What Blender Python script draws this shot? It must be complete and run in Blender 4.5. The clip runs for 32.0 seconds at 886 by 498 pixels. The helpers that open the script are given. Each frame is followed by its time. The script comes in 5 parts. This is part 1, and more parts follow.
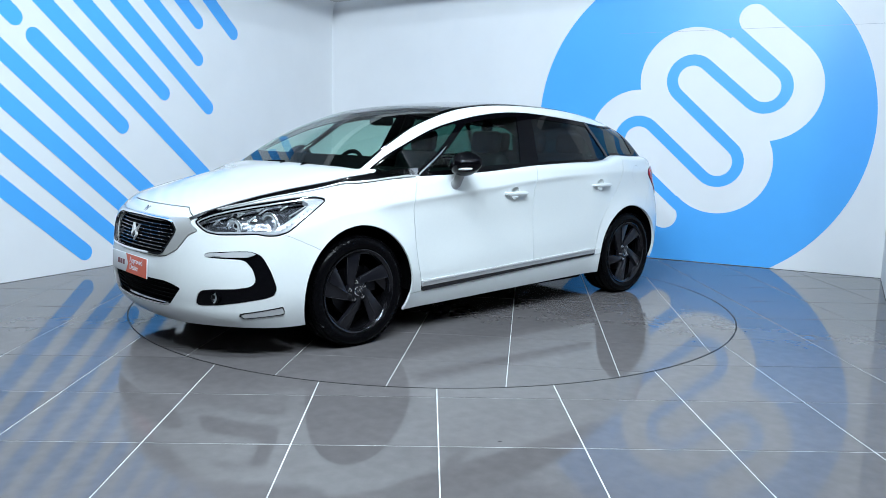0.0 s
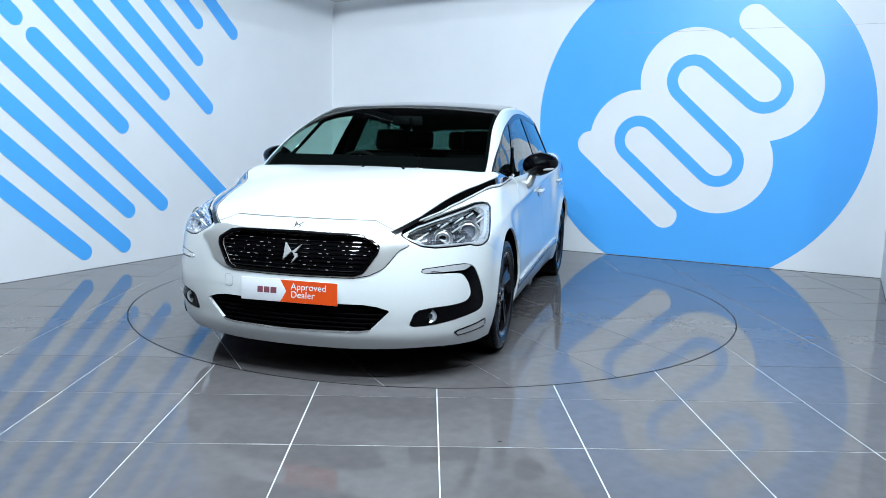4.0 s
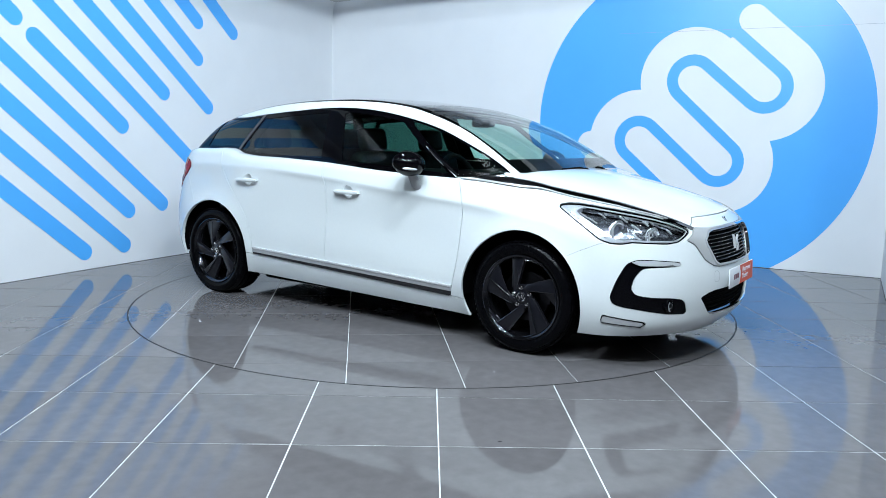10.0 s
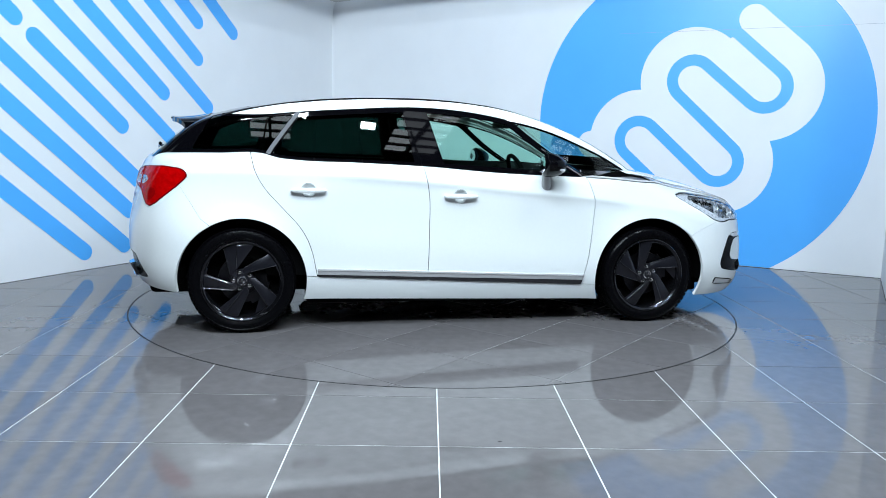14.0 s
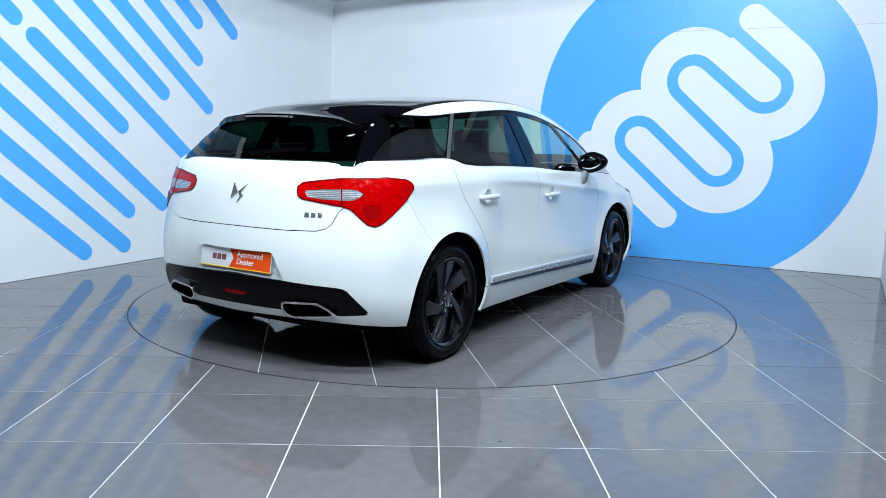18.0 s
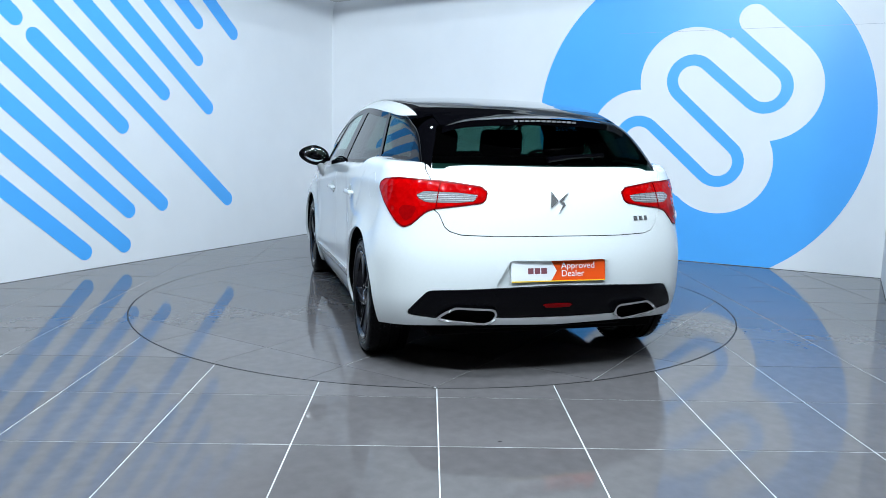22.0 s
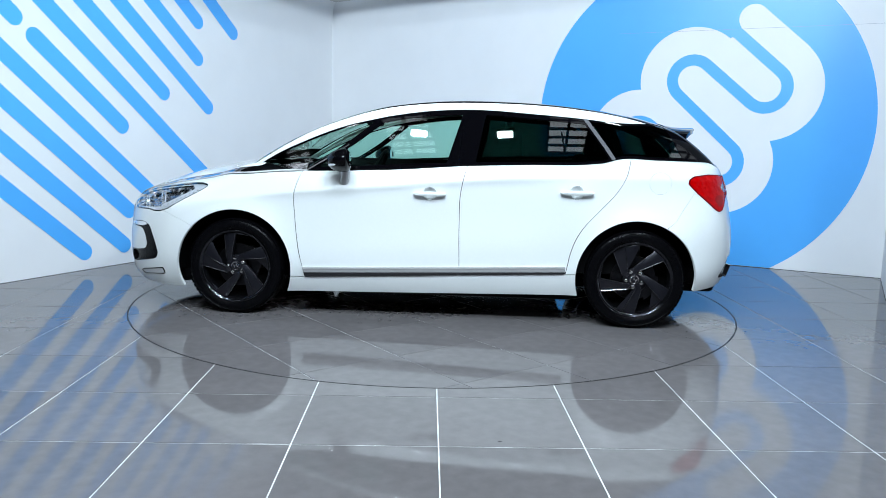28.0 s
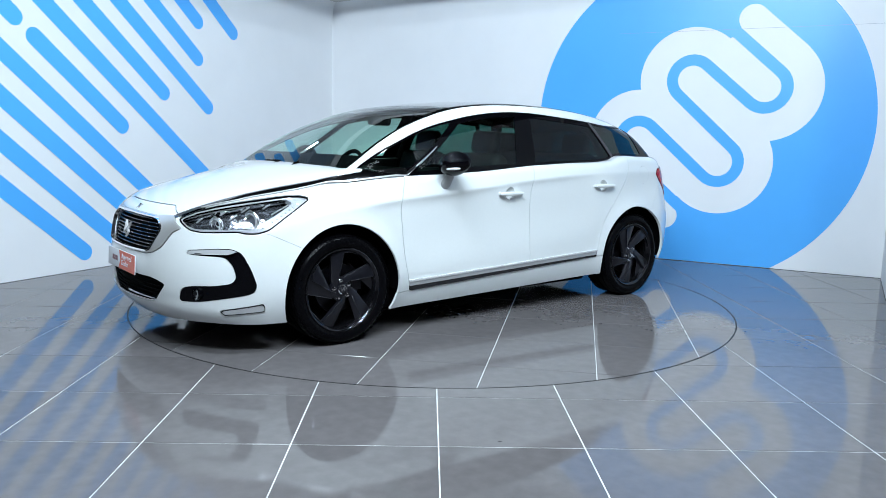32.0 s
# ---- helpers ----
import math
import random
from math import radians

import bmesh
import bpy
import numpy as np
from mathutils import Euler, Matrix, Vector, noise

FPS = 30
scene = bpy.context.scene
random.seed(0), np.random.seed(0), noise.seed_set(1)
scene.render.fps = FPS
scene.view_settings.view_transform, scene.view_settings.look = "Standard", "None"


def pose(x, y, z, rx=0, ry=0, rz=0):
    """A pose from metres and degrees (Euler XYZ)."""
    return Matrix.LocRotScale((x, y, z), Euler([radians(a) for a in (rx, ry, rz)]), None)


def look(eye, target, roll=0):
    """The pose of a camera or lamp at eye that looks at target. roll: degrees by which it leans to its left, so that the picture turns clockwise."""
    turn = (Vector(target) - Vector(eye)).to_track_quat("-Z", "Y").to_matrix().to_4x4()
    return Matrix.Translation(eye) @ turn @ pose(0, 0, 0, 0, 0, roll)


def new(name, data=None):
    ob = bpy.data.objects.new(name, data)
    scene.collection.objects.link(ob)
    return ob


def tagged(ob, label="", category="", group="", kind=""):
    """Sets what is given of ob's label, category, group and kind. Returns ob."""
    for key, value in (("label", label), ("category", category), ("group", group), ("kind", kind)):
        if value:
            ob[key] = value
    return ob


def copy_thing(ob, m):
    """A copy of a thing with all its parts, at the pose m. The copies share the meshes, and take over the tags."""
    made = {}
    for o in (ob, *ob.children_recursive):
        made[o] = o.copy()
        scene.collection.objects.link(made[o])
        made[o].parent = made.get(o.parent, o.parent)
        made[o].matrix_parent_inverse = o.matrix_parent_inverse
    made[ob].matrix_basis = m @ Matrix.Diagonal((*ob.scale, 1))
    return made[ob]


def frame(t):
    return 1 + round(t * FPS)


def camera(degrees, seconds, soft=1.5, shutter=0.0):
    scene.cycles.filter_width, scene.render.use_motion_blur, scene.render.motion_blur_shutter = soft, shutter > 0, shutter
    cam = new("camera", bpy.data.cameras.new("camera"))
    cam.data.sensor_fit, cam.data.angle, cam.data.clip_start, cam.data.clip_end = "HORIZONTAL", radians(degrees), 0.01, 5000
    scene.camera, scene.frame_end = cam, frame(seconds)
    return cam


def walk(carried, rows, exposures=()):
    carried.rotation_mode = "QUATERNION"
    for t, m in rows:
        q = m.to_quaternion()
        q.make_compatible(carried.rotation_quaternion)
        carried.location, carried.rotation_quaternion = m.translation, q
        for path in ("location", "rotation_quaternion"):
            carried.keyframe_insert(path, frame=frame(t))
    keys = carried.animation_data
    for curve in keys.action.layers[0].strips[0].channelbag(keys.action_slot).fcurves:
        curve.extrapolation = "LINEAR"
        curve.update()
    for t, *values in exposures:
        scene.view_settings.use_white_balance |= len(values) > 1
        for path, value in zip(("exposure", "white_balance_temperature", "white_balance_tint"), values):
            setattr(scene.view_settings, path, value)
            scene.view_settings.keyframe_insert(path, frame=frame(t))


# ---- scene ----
# The camera stands still on a tripod in front of the turntable.
cam = camera(59.82, 32.0, soft=0.55)
EYE = (-0.0519, -5.9563, 1.2453)
YAW, TILT, ROLL = 1.22, 8.257, 1.25


def aim(yaw, tilt):
    a, b = radians(yaw), radians(tilt)
    return (EYE[0] + math.sin(a) * math.cos(b), EYE[1] + math.cos(a) * math.cos(b), EYE[2] - math.sin(b))


CAM_POSE = look(EYE, aim(YAW, TILT), ROLL)
walk(cam, [(0.0, CAM_POSE), (32.0, CAM_POSE)], exposures=[(0.0, 0.05, 6500, 10), (32.0, 0.05, 6500, 10)])

# ---- light ----
world = bpy.data.worlds.new("world")
scene.world = world
world.use_nodes = True
world.node_tree.nodes["Background"].inputs[0].default_value = (0.02, 0.022, 0.025, 1)
world.node_tree.nodes["Background"].inputs[1].default_value = 0.2

CEILING_Z = 2.87
CORNER = Vector((-1.308, 4.197))
ANG_L, ANG_R = radians(61.42), radians(-28.03)
DIR_L = Vector((-math.cos(ANG_L), -math.sin(ANG_L)))   # from the corner along the striped wall
DIR_R = Vector((math.cos(ANG_R), math.sin(ANG_R)))     # from the corner along the disc wall
FLOOD_POWER, TOP_POWER = 98.0, 58.0
LAMP_COLOR = (0.755, 0.905, 1.025)


# ---- materials ----
def material(name, color, rough=0.5, metal=0.0, coat=0.0, spec=0.5, grain=0.0, grain_scale=40.0, bump=0.0, bump_scale=200.0,
             rough_var=0.0, emit=0.0, coat_rough=0.03, vary=0.0):
    m = bpy.data.materials.new(name)
    m.use_nodes = True
    nt = m.node_tree
    b = nt.nodes["Principled BSDF"]
    b.inputs["Base Color"].default_value = (*color, 1)
    b.inputs["Roughness"].default_value = rough
    b.inputs["Metallic"].default_value = metal
    b.inputs["Coat Weight"].default_value = coat
    b.inputs["Coat Roughness"].default_value = coat_rough
    b.inputs["Specular IOR Level"].default_value = spec
    if emit:
        b.inputs["Emission Color"].default_value = (*color, 1)
        b.inputs["Emission Strength"].default_value = emit
    co = nt.nodes.new("ShaderNodeTexCoord")
    if grain or rough_var:
        n1 = nt.nodes.new("ShaderNodeTexNoise")
        n1.inputs["Scale"].default_value = grain_scale
        n1.inputs["Detail"].default_value = 6
        n2 = nt.nodes.new("ShaderNodeTexNoise")
        n2.inputs["Scale"].default_value = grain_scale / 17
        n2.inputs["Detail"].default_value = 4
        add = nt.nodes.new("ShaderNodeMath")
        add.operation = "ADD"
        nt.links.new(co.outputs["Object"], n1.inputs["Vector"])
        nt.links.new(co.outputs["Object"], n2.inputs["Vector"])
        nt.links.new(n1.outputs["Fac"], add.inputs[0])
        nt.links.new(n2.outputs["Fac"], add.inputs[1])
        source = add.outputs[0]
        if vary:
            inf = nt.nodes.new("ShaderNodeObjectInfo")
            mul = nt.nodes.new("ShaderNodeMath")
            mul.operation = "MULTIPLY_ADD"
            mul.inputs[1].default_value = vary
            nt.links.new(inf.outputs["Random"], mul.inputs[0])
            nt.links.new(source, mul.inputs[2])
            source = mul.outputs[0]
        if grain:
            mp = nt.nodes.new("ShaderNodeMapRange")
            mp.inputs["From Min"].default_value, mp.inputs["From Max"].default_value = 0.6, 1.4
            mp.inputs["To Min"].default_value, mp.inputs["To Max"].default_value = 1 - grain, 1 + grain
            mp.clamp = False
            mix = nt.nodes.new("ShaderNodeMix")
            mix.data_type, mix.blend_type = "RGBA", "MULTIPLY"
            mix.inputs["Factor"].default_value = 1
            mix.inputs["A"].default_value = (*color, 1)
            nt.links.new(source, mp.inputs["Value"])
            nt.links.new(mp.outputs[0], mix.inputs["B"])
            nt.links.new(mix.outputs["Result"], b.inputs["Base Color"])
        if rough_var:
            mr = nt.nodes.new("ShaderNodeMapRange")
            mr.inputs["From Min"].default_value, mr.inputs["From Max"].default_value = 0.6, 1.4
            mr.inputs["To Min"].default_value, mr.inputs["To Max"].default_value = max(0, rough - rough_var), rough + rough_var
            nt.links.new(source, mr.inputs["Value"])
            nt.links.new(mr.outputs[0], b.inputs["Roughness"])
    if bump:
        nb = nt.nodes.new("ShaderNodeTexNoise")
        nb.inputs["Scale"].default_value = bump_scale
        nb.inputs["Detail"].default_value = 3
        bp = nt.nodes.new("ShaderNodeBump")
        bp.inputs["Strength"].default_value = bump
        bp.inputs["Distance"].default_value = 0.002
        nt.links.new(co.outputs["Object"], nb.inputs["Vector"])
        nt.links.new(nb.outputs["Fac"], bp.inputs["Height"])
        nt.links.new(bp.outputs["Normal"], b.inputs["Normal"])
    return m


def glass(name, tint, gloss_rough=0.0, ior=1.45):
    """Thin sheet glass: tinted straight-through light, with a Fresnel gloss."""
    m = bpy.data.materials.new(name)
    m.use_nodes = True
    nt = m.node_tree
    nt.nodes.clear()
    out = nt.nodes.new("ShaderNodeOutputMaterial")
    tr = nt.nodes.new("ShaderNodeBsdfTransparent")
    tr.inputs[0].default_value = (*tint, 1)
    gl = nt.nodes.new("ShaderNodeBsdfGlossy")
    gl.inputs["Color"].default_value = (1, 1, 1, 1)
    gl.inputs["Roughness"].default_value = gloss_rough
    lw = nt.nodes.new("ShaderNodeLayerWeight")
    lw.inputs["Blend"].default_value = 0.5
    po = nt.nodes.new("ShaderNodeMath")
    po.operation = "POWER"
    po.inputs[1].default_value = 5.0
    fr = nt.nodes.new("ShaderNodeMath")
    fr.operation = "MULTIPLY_ADD"
    r0 = 1.2 * ((ior - 1) / (ior + 1)) ** 2
    fr.inputs[1].default_value, fr.inputs[2].default_value = 1 - r0, r0
    nt.links.new(lw.outputs["Facing"], po.inputs[0])
    nt.links.new(po.outputs[0], fr.inputs[0])
    mx = nt.nodes.new("ShaderNodeMixShader")
    nt.links.new(fr.outputs[0], mx.inputs[0])
    nt.links.new(tr.outputs[0], mx.inputs[1])
    nt.links.new(gl.outputs[0], mx.inputs[2])
    nt.links.new(mx.outputs[0], out.inputs[0])
    return m


M_WALL = material("wall_paint", (0.80, 0.81, 0.83), 0.45, grain=0.03, grain_scale=3.0, bump=0.08, bump_scale=60)
M_JOINT = material("wall_joint_shadow", (0.30, 0.34, 0.42), 0.7, grain=0.3, grain_scale=6)
JOINT_Z = 2.375
M_HALL = material("hall_cladding", (0.025, 0.025, 0.028), 0.8, spec=0.2, grain=0.2, grain_scale=2.0)
M_CEIL = material("ceiling_paint", (0.52, 0.52, 0.51), 0.7, grain=0.05, grain_scale=4.0)
M_BLUE = material("blue_vinyl", (0.085, 0.425, 0.94), 0.35, grain=0.04, grain_scale=2.5)
M_TILE = material("grey_polished_tile", (0.122, 0.113, 0.115), 0.05, spec=0.26, grain=0.16, grain_scale=14.0, rough_var=0.03, bump=0.006, bump_scale=9, vary=0.25)
M_GROUT = material("white_grout", (0.60, 0.60, 0.60), 0.8, grain=0.55, grain_scale=22)
M_STEEL = material("dark_steel_edge", (0.03, 0.03, 0.032), 0.5, 0.6, grain=0.3)
M_PAINT = material("pearl_white_paint", (0.705, 0.735, 0.735), 0.30, coat=1.0, coat_rough=0.015, spec=0.5, grain=0.015, grain_scale=900)
M_BLACK = material("gloss_black", (0.0015, 0.0015, 0.0022), 0.03, spec=0.16)
M_SATIN = material("satin_black_plastic", (0.003, 0.003, 0.004), 0.42, spec=0.2, grain=0.2, grain_scale=300)
M_DARK = material("dark_underbody", (0.0012, 0.0012, 0.0015), 0.8, spec=0.05, grain=0.3)
M_CHROME = material("chrome", (0.78, 0.79, 0.80), 0.05, 1.0)
M_RUBBER = material("tyre_rubber", (0.0020, 0.0020, 0.0026), 0.24, spec=0.07, grain=0.3, grain_scale=60, bump=0.15, bump_scale=300)
M_BARREL = material("glossy_dark_rim", (0.030, 0.030, 0.036), 0.12, 0.9, coat=0.4)
M_RIM = material("anthracite_alloy", (0.012, 0.012, 0.017), 0.30, 0.5, coat=0.3, grain=0.1, grain_scale=200)
M_GLASS = glass("clear_green_glass", (0.60, 0.84, 0.76))
M_SCREEN = glass("windscreen_glass", (0.70, 0.84, 0.79))
M_PRIVACY = glass("privacy_glass", (0.05, 0.125, 0.108))
M_LENS = glass("clear_lens", (0.90, 0.92, 0.94))
M_REDGLOW = material("dark_red_reflector", (0.16, 0.001, 0.002), 0.2, spec=0.15)
M_WHITE_LENS = material("white_lens", (0.34, 0.33, 0.34), 0.15, 0.5, coat=1.0, grain=0.3, grain_scale=90)
M_ORANGE = material("orange_print", (0.74, 0.075, 0.008), 0.35)
M_PLATE = material("white_plate", (0.78, 0.79, 0.82), 0.35)
M_INK = material("dark_red_ink", (0.20, 0.06, 0.08), 0.5)
M_YELLOW = material("yellow_plate_edge", (0.75, 0.50, 0.02), 0.4)
M_SEAT = material("black_seat_leather", (0.003, 0.003, 0.0035), 0.65, spec=0.10, bump=0.2, bump_scale=90)
M_TRIM = material("dark_interior_plastic", (0.003, 0.003, 0.0035), 0.65, spec=0.10, grain=0.2)
M_MIRROR = material("mirror_glass", (0.85, 0.88, 0.9), 0.01, 1.0)
M_BRAKE = material("brake_disc_steel", (0.035, 0.035, 0.04), 0.35, 1.0, grain=0.2)


# ---- building helpers ----
def spline(*pts):
    """A smooth curve through a few (x, y) pairs; straight beyond its ends."""
    p = np.array(sorted(pts), float)
    xs, ys = p[:, 0], p[:, 1]
    d = np.diff(ys) / np.diff(xs)
    m = np.empty(len(xs))
    m[0], m[-1] = d[0], d[-1]
    if len(xs) > 2:
        w = np.diff(xs)
        m[1:-1] = (d[:-1] * w[1:] + d[1:] * w[:-1]) / (w[1:] + w[:-1])

    def f(x):
        x = np.asarray(x, float)
        i = np.clip(np.searchsorted(xs, x) - 1, 0, len(xs) - 2)
        h = xs[i + 1] - xs[i]
        t = (x - xs[i]) / h
        tc = np.clip(t, 0, 1)
        y = ((2 * tc ** 3 - 3 * tc ** 2 + 1) * ys[i] + (tc ** 3 - 2 * tc ** 2 + tc) * h * m[i]
             + (-2 * tc ** 3 + 3 * tc ** 2) * ys[i + 1] + (tc ** 3 - tc ** 2) * h * m[i + 1])
        return y + np.where(t < 0, t * h * m[i], 0) + np.where(t > 1, (t - 1) * h * m[i + 1], 0)
    return f


def ease(t):
    t = np.clip(t, 0, 1)
    return t * t * (3 - 2 * t)


def smax(a, b, k):
    return np.maximum(a, b) + np.maximum(k - np.abs(a - b), 0) ** 2 / (4 * k)


class Skin:
    """A triangle skin: points v, normals n, triangles t."""
    def __init__(self, v, n, t):
        self.v, self.n, self.t = np.asarray(v, float), np.asarray(n, float), np.asarray(t, int)


def compact(v, n, t):
    used, inv = np.unique(t, return_inverse=True)
    return Skin(v[used], n[used], inv.reshape(-1, 3))


def clip(s, d):
    """The part of a skin where the field d (one value a point, or a function of the points) is negative."""
    if callable(d):
        d = d(s.v)
    d = np.where(np.abs(d) < 1e-9, 1e-9, d)
    ins = d < 0
    t = s.t
    cnt = ins[t].sum(1)
    out = [t[cnt == 3]]
    extra, start = [], len(s.v)
    for want in (1, 2):
        q = t[cnt == want]
        if not len(q):
            continue
        lone = np.argmax(ins[q] if want == 1 else ~ins[q], axis=1)
        r = np.arange(len(q))
        a, b, c = q[r, lone], q[r, (lone + 1) % 3], q[r, (lone + 2) % 3]
        extra.append((want, a, b, c))
    pairs = [np.stack([np.minimum(a, o), np.maximum(a, o)], 1) for _, a, b, c in extra for o in (b, c)]
    if pairs:
        allp = np.concatenate(pairs)
        uniq, inv = np.unique(allp, axis=0, return_inverse=True)
        inv = inv.reshape(-1)
        i, j = uniq[:, 0], uniq[:, 1]
        w = (d[i] / (d[i] - d[j]))[:, None]
        v = np.concatenate([s.v, s.v[i] * (1 - w) + s.v[j] * w])
        n = np.concatenate([s.n, s.n[i] * (1 - w) + s.n[j] * w])
        at = 0
        for want, a, b, c in extra:
            k = len(a)
            ab, ac = inv[at:at + k] + start, inv[at + k:at + 2 * k] + start
            at += 2 * k
            if want == 1:
                out.append(np.stack([a, ab, ac], 1))
            else:
                out.append(np.stack([b, c, ac], 1))
                out.append(np.stack([b, ac, ab], 1))
    else:
        v, n = s.v, s.n
    t = np.concatenate(out)
    if not len(t):
        return Skin(np.zeros((0, 3)), np.zeros((0, 3)), np.zeros((0, 3), int))
    return compact(v, n, t)


def join(*skins):
    v, n, t, k = [], [], [], 0
    for s in skins:
        v.append(s.v), n.append(s.n), t.append(s.t + k)
        k += len(s.v)
    return Skin(np.concatenate(v), np.concatenate(n), np.concatenate(t))


def mirrored(s):
    f = np.array([1, -1, 1.0])
    return Skin(s.v * f, s.n * f, s.t[:, ::-1])


def oriented(s):
    a, b, c = s.v[s.t[:, 0]], s.v[s.t[:, 1]], s.v[s.t[:, 2]]
    g = np.cross(b - a, c - a)
    bad = (g * (s.n[s.t].sum(1))).sum(1) < 0
    t = s.t.copy()
    t[bad] = t[bad][:, ::-1]
    area = np.linalg.norm(g, axis=1)
    return Skin(s.v, s.n, t[area > 1e-10])


def lifted(s, d):
    n = s.n / np.maximum(np.linalg.norm(s.n, axis=1, keepdims=True), 1e-9)
    return Skin(s.v + n * d, s.n, s.t)


def rimmed(s, depth, skip_mid=True):
    """Adds an edge of that depth, turned inwards, all round a skin."""
    s = oriented(s)
    e = np.concatenate([s.t[:, [0, 1]], s.t[:, [1, 2]], s.t[:, [2, 0]]])
    key = np.sort(e, 1)
    _, idx, cnt = np.unique(key, axis=0, return_index=True, return_counts=True)
    b = e[idx[cnt == 1]]
    if skip_mid:
        b = b[~((np.abs(s.v[b[:, 0], 1]) < 1e-4) & (np.abs(s.v[b[:, 1], 1]) < 1e-4))]
    if not len(b):
        return s
    n = s.n / np.maximum(np.linalg.norm(s.n, axis=1, keepdims=True), 1e-9)
    p0, p1 = s.v[b[:, 0]], s.v[b[:, 1]]
    q0, q1 = p0 - n[b[:, 0]] * depth, p1 - n[b[:, 1]] * depth
    fn = np.cross(q0 - p0, p1 - p0)
    fn /= np.maximum(np.linalg.norm(fn, axis=1, keepdims=True), 1e-12)
    k = len(b)
    v = np.concatenate([p0, p1, q0, q1])
    nn = np.concatenate([fn] * 4)
    i = np.arange(k)
    t = np.concatenate([np.stack([i, i + 2 * k, i + k], 1), np.stack([i + k, i + 2 * k, i + 3 * k], 1)])
    return join(s, Skin(v, nn, t))


def mesh_of(name, s, mat, smooth=True):
    s = oriented(s)
    me = bpy.data.meshes.new(name)
    me.from_pydata(s.v.tolist(), [], s.t.tolist())
    me.materials.append(mat)
    if smooth:
        me.polygons.foreach_set("use_smooth", [True] * len(me.polygons))
        n = s.n / np.maximum(np.linalg.norm(s.n, axis=1, keepdims=True), 1e-9)
        me.normals_split_custom_set_from_vertices(n.tolist())
    return me


def skin_part(name, s, mat, parent, label="", depth=0.0):
    if depth:
        s = rimmed(s, depth)
    ob = new(name, mesh_of(name, s, mat))
    ob.parent = parent
    return tagged(ob, label)


def part(name, bm, mat, parent, label="", smooth=True):
    me = bpy.data.meshes.new(name)
    bmesh.ops.recalc_face_normals(bm, faces=bm.faces)
    bm.to_mesh(me)
    bm.free()
    for m in (mat if isinstance(mat, (list, tuple)) else [mat]):
        me.materials.append(m)
    if smooth:
        me.polygons.foreach_set("use_smooth", [True] * len(me.polygons))
        me.set_sharp_from_angle(angle=radians(35))
    ob = new(name, me)
    ob.parent = parent
    return tagged(ob, label)


def box(size, at=(0, 0, 0), bevel=0.0, turn=None, bm=None, seg=2):
    own = bm if bm is not None else bmesh.new()
    m = Matrix.Translation(at) @ (turn if turn is not None else Matrix()) @ Matrix.Diagonal((*size, 1))
    r = bmesh.ops.create_cube(own, size=1.0, matrix=m)
    if bevel:
        vs = set(r["verts"])
        es = [e for e in own.edges if e.verts[0] in vs and e.verts[1] in vs]
        bmesh.ops.bevel(own, geom=es, offset=bevel, segments=seg, affect="EDGES", profile=0.5)
    return own


def lathe(profile, n=64, axis="y", bm=None, a0=0.0, a1=2 * math.pi, m=None):
    """Turns a profile of (radius, along) pairs round an axis."""
    own = bm if bm is not None else bmesh.new()
    full = abs(a1 - a0 - 2 * math.pi) < 1e-6
    steps = n if full else n + 1
    rings = []
    for r, h in profile:
        ring = []
        for i in range(steps):
            a = a0 + (a1 - a0) * i / n
            c, s = r * math.cos(a), r * math.sin(a)
            p = {"y": (c, h, s), "x": (h, c, s), "z": (c, s, h)}[axis]
            p = Vector(p)
            ring.append(own.verts.new(m @ p if m is not None else p))
        rings.append(ring)
    for A, B in zip(rings, rings[1:]):
        for i in range(n):
            j = (i + 1) % steps
            own.faces.new((A[i], A[j], B[j], B[i]))
    return own


def prism(outline, thick, m, bm=None, bevel=0.0):
    """A flat plate: an outline of (x, y) pairs, thick along z, placed by m."""
    own = bm if bm is not None else bmesh.new()
    lo = [own.verts.new(m @ Vector((x, y, 0))) for x, y in outline]
    hi = [own.verts.new(m @ Vector((x, y, thick))) for x, y in outline]
    k = len(lo)
    own.faces.new(lo[::-1])
    top = own.faces.new(hi)
    for i in range(k):
        own.faces.new((lo[i], lo[(i + 1) % k], hi[(i + 1) % k], hi[i]))
    if bevel:
        bmesh.ops.bevel(own, geom=list(top.edges), offset=bevel, segments=2, affect="EDGES", profile=0.5)
    return own


def tube(points, radius, n=10, bm=None, closed=False):
    own = bm if bm is not None else bmesh.new()
    pts = [Vector(p) for p in points]
    rings = []
    k = len(pts)
    for i, p in enumerate(pts):
        a, b = (pts[(i - 1) % k], pts[(i + 1) % k]) if closed else (pts[max(i - 1, 0)], pts[min(i + 1, k - 1)])
        d = (b - a).normalized()
        up = Vector((0, 0, 1)) if abs(d.z) < 0.9 else Vector((1, 0, 0))
        u = d.cross(up).normalized()
        w = u.cross(d)
        r = radius[i] if isinstance(radius, (list, tuple)) else radius
        rings.append([own.verts.new(p + u * r * math.cos(6.28319 * j / n) + w * r * math.sin(6.28319 * j / n)) for j in range(n)])
    pairs = list(zip(rings, rings[1:])) + ([(rings[-1], rings[0])] if closed else [])
    for A, B in pairs:
        for j in range(n):
            own.faces.new((A[j], A[(j + 1) % n], B[(j + 1) % n], B[j]))
    if not closed:
        own.faces.new(rings[0][::-1])
        own.faces.new(rings[-1])
    return own


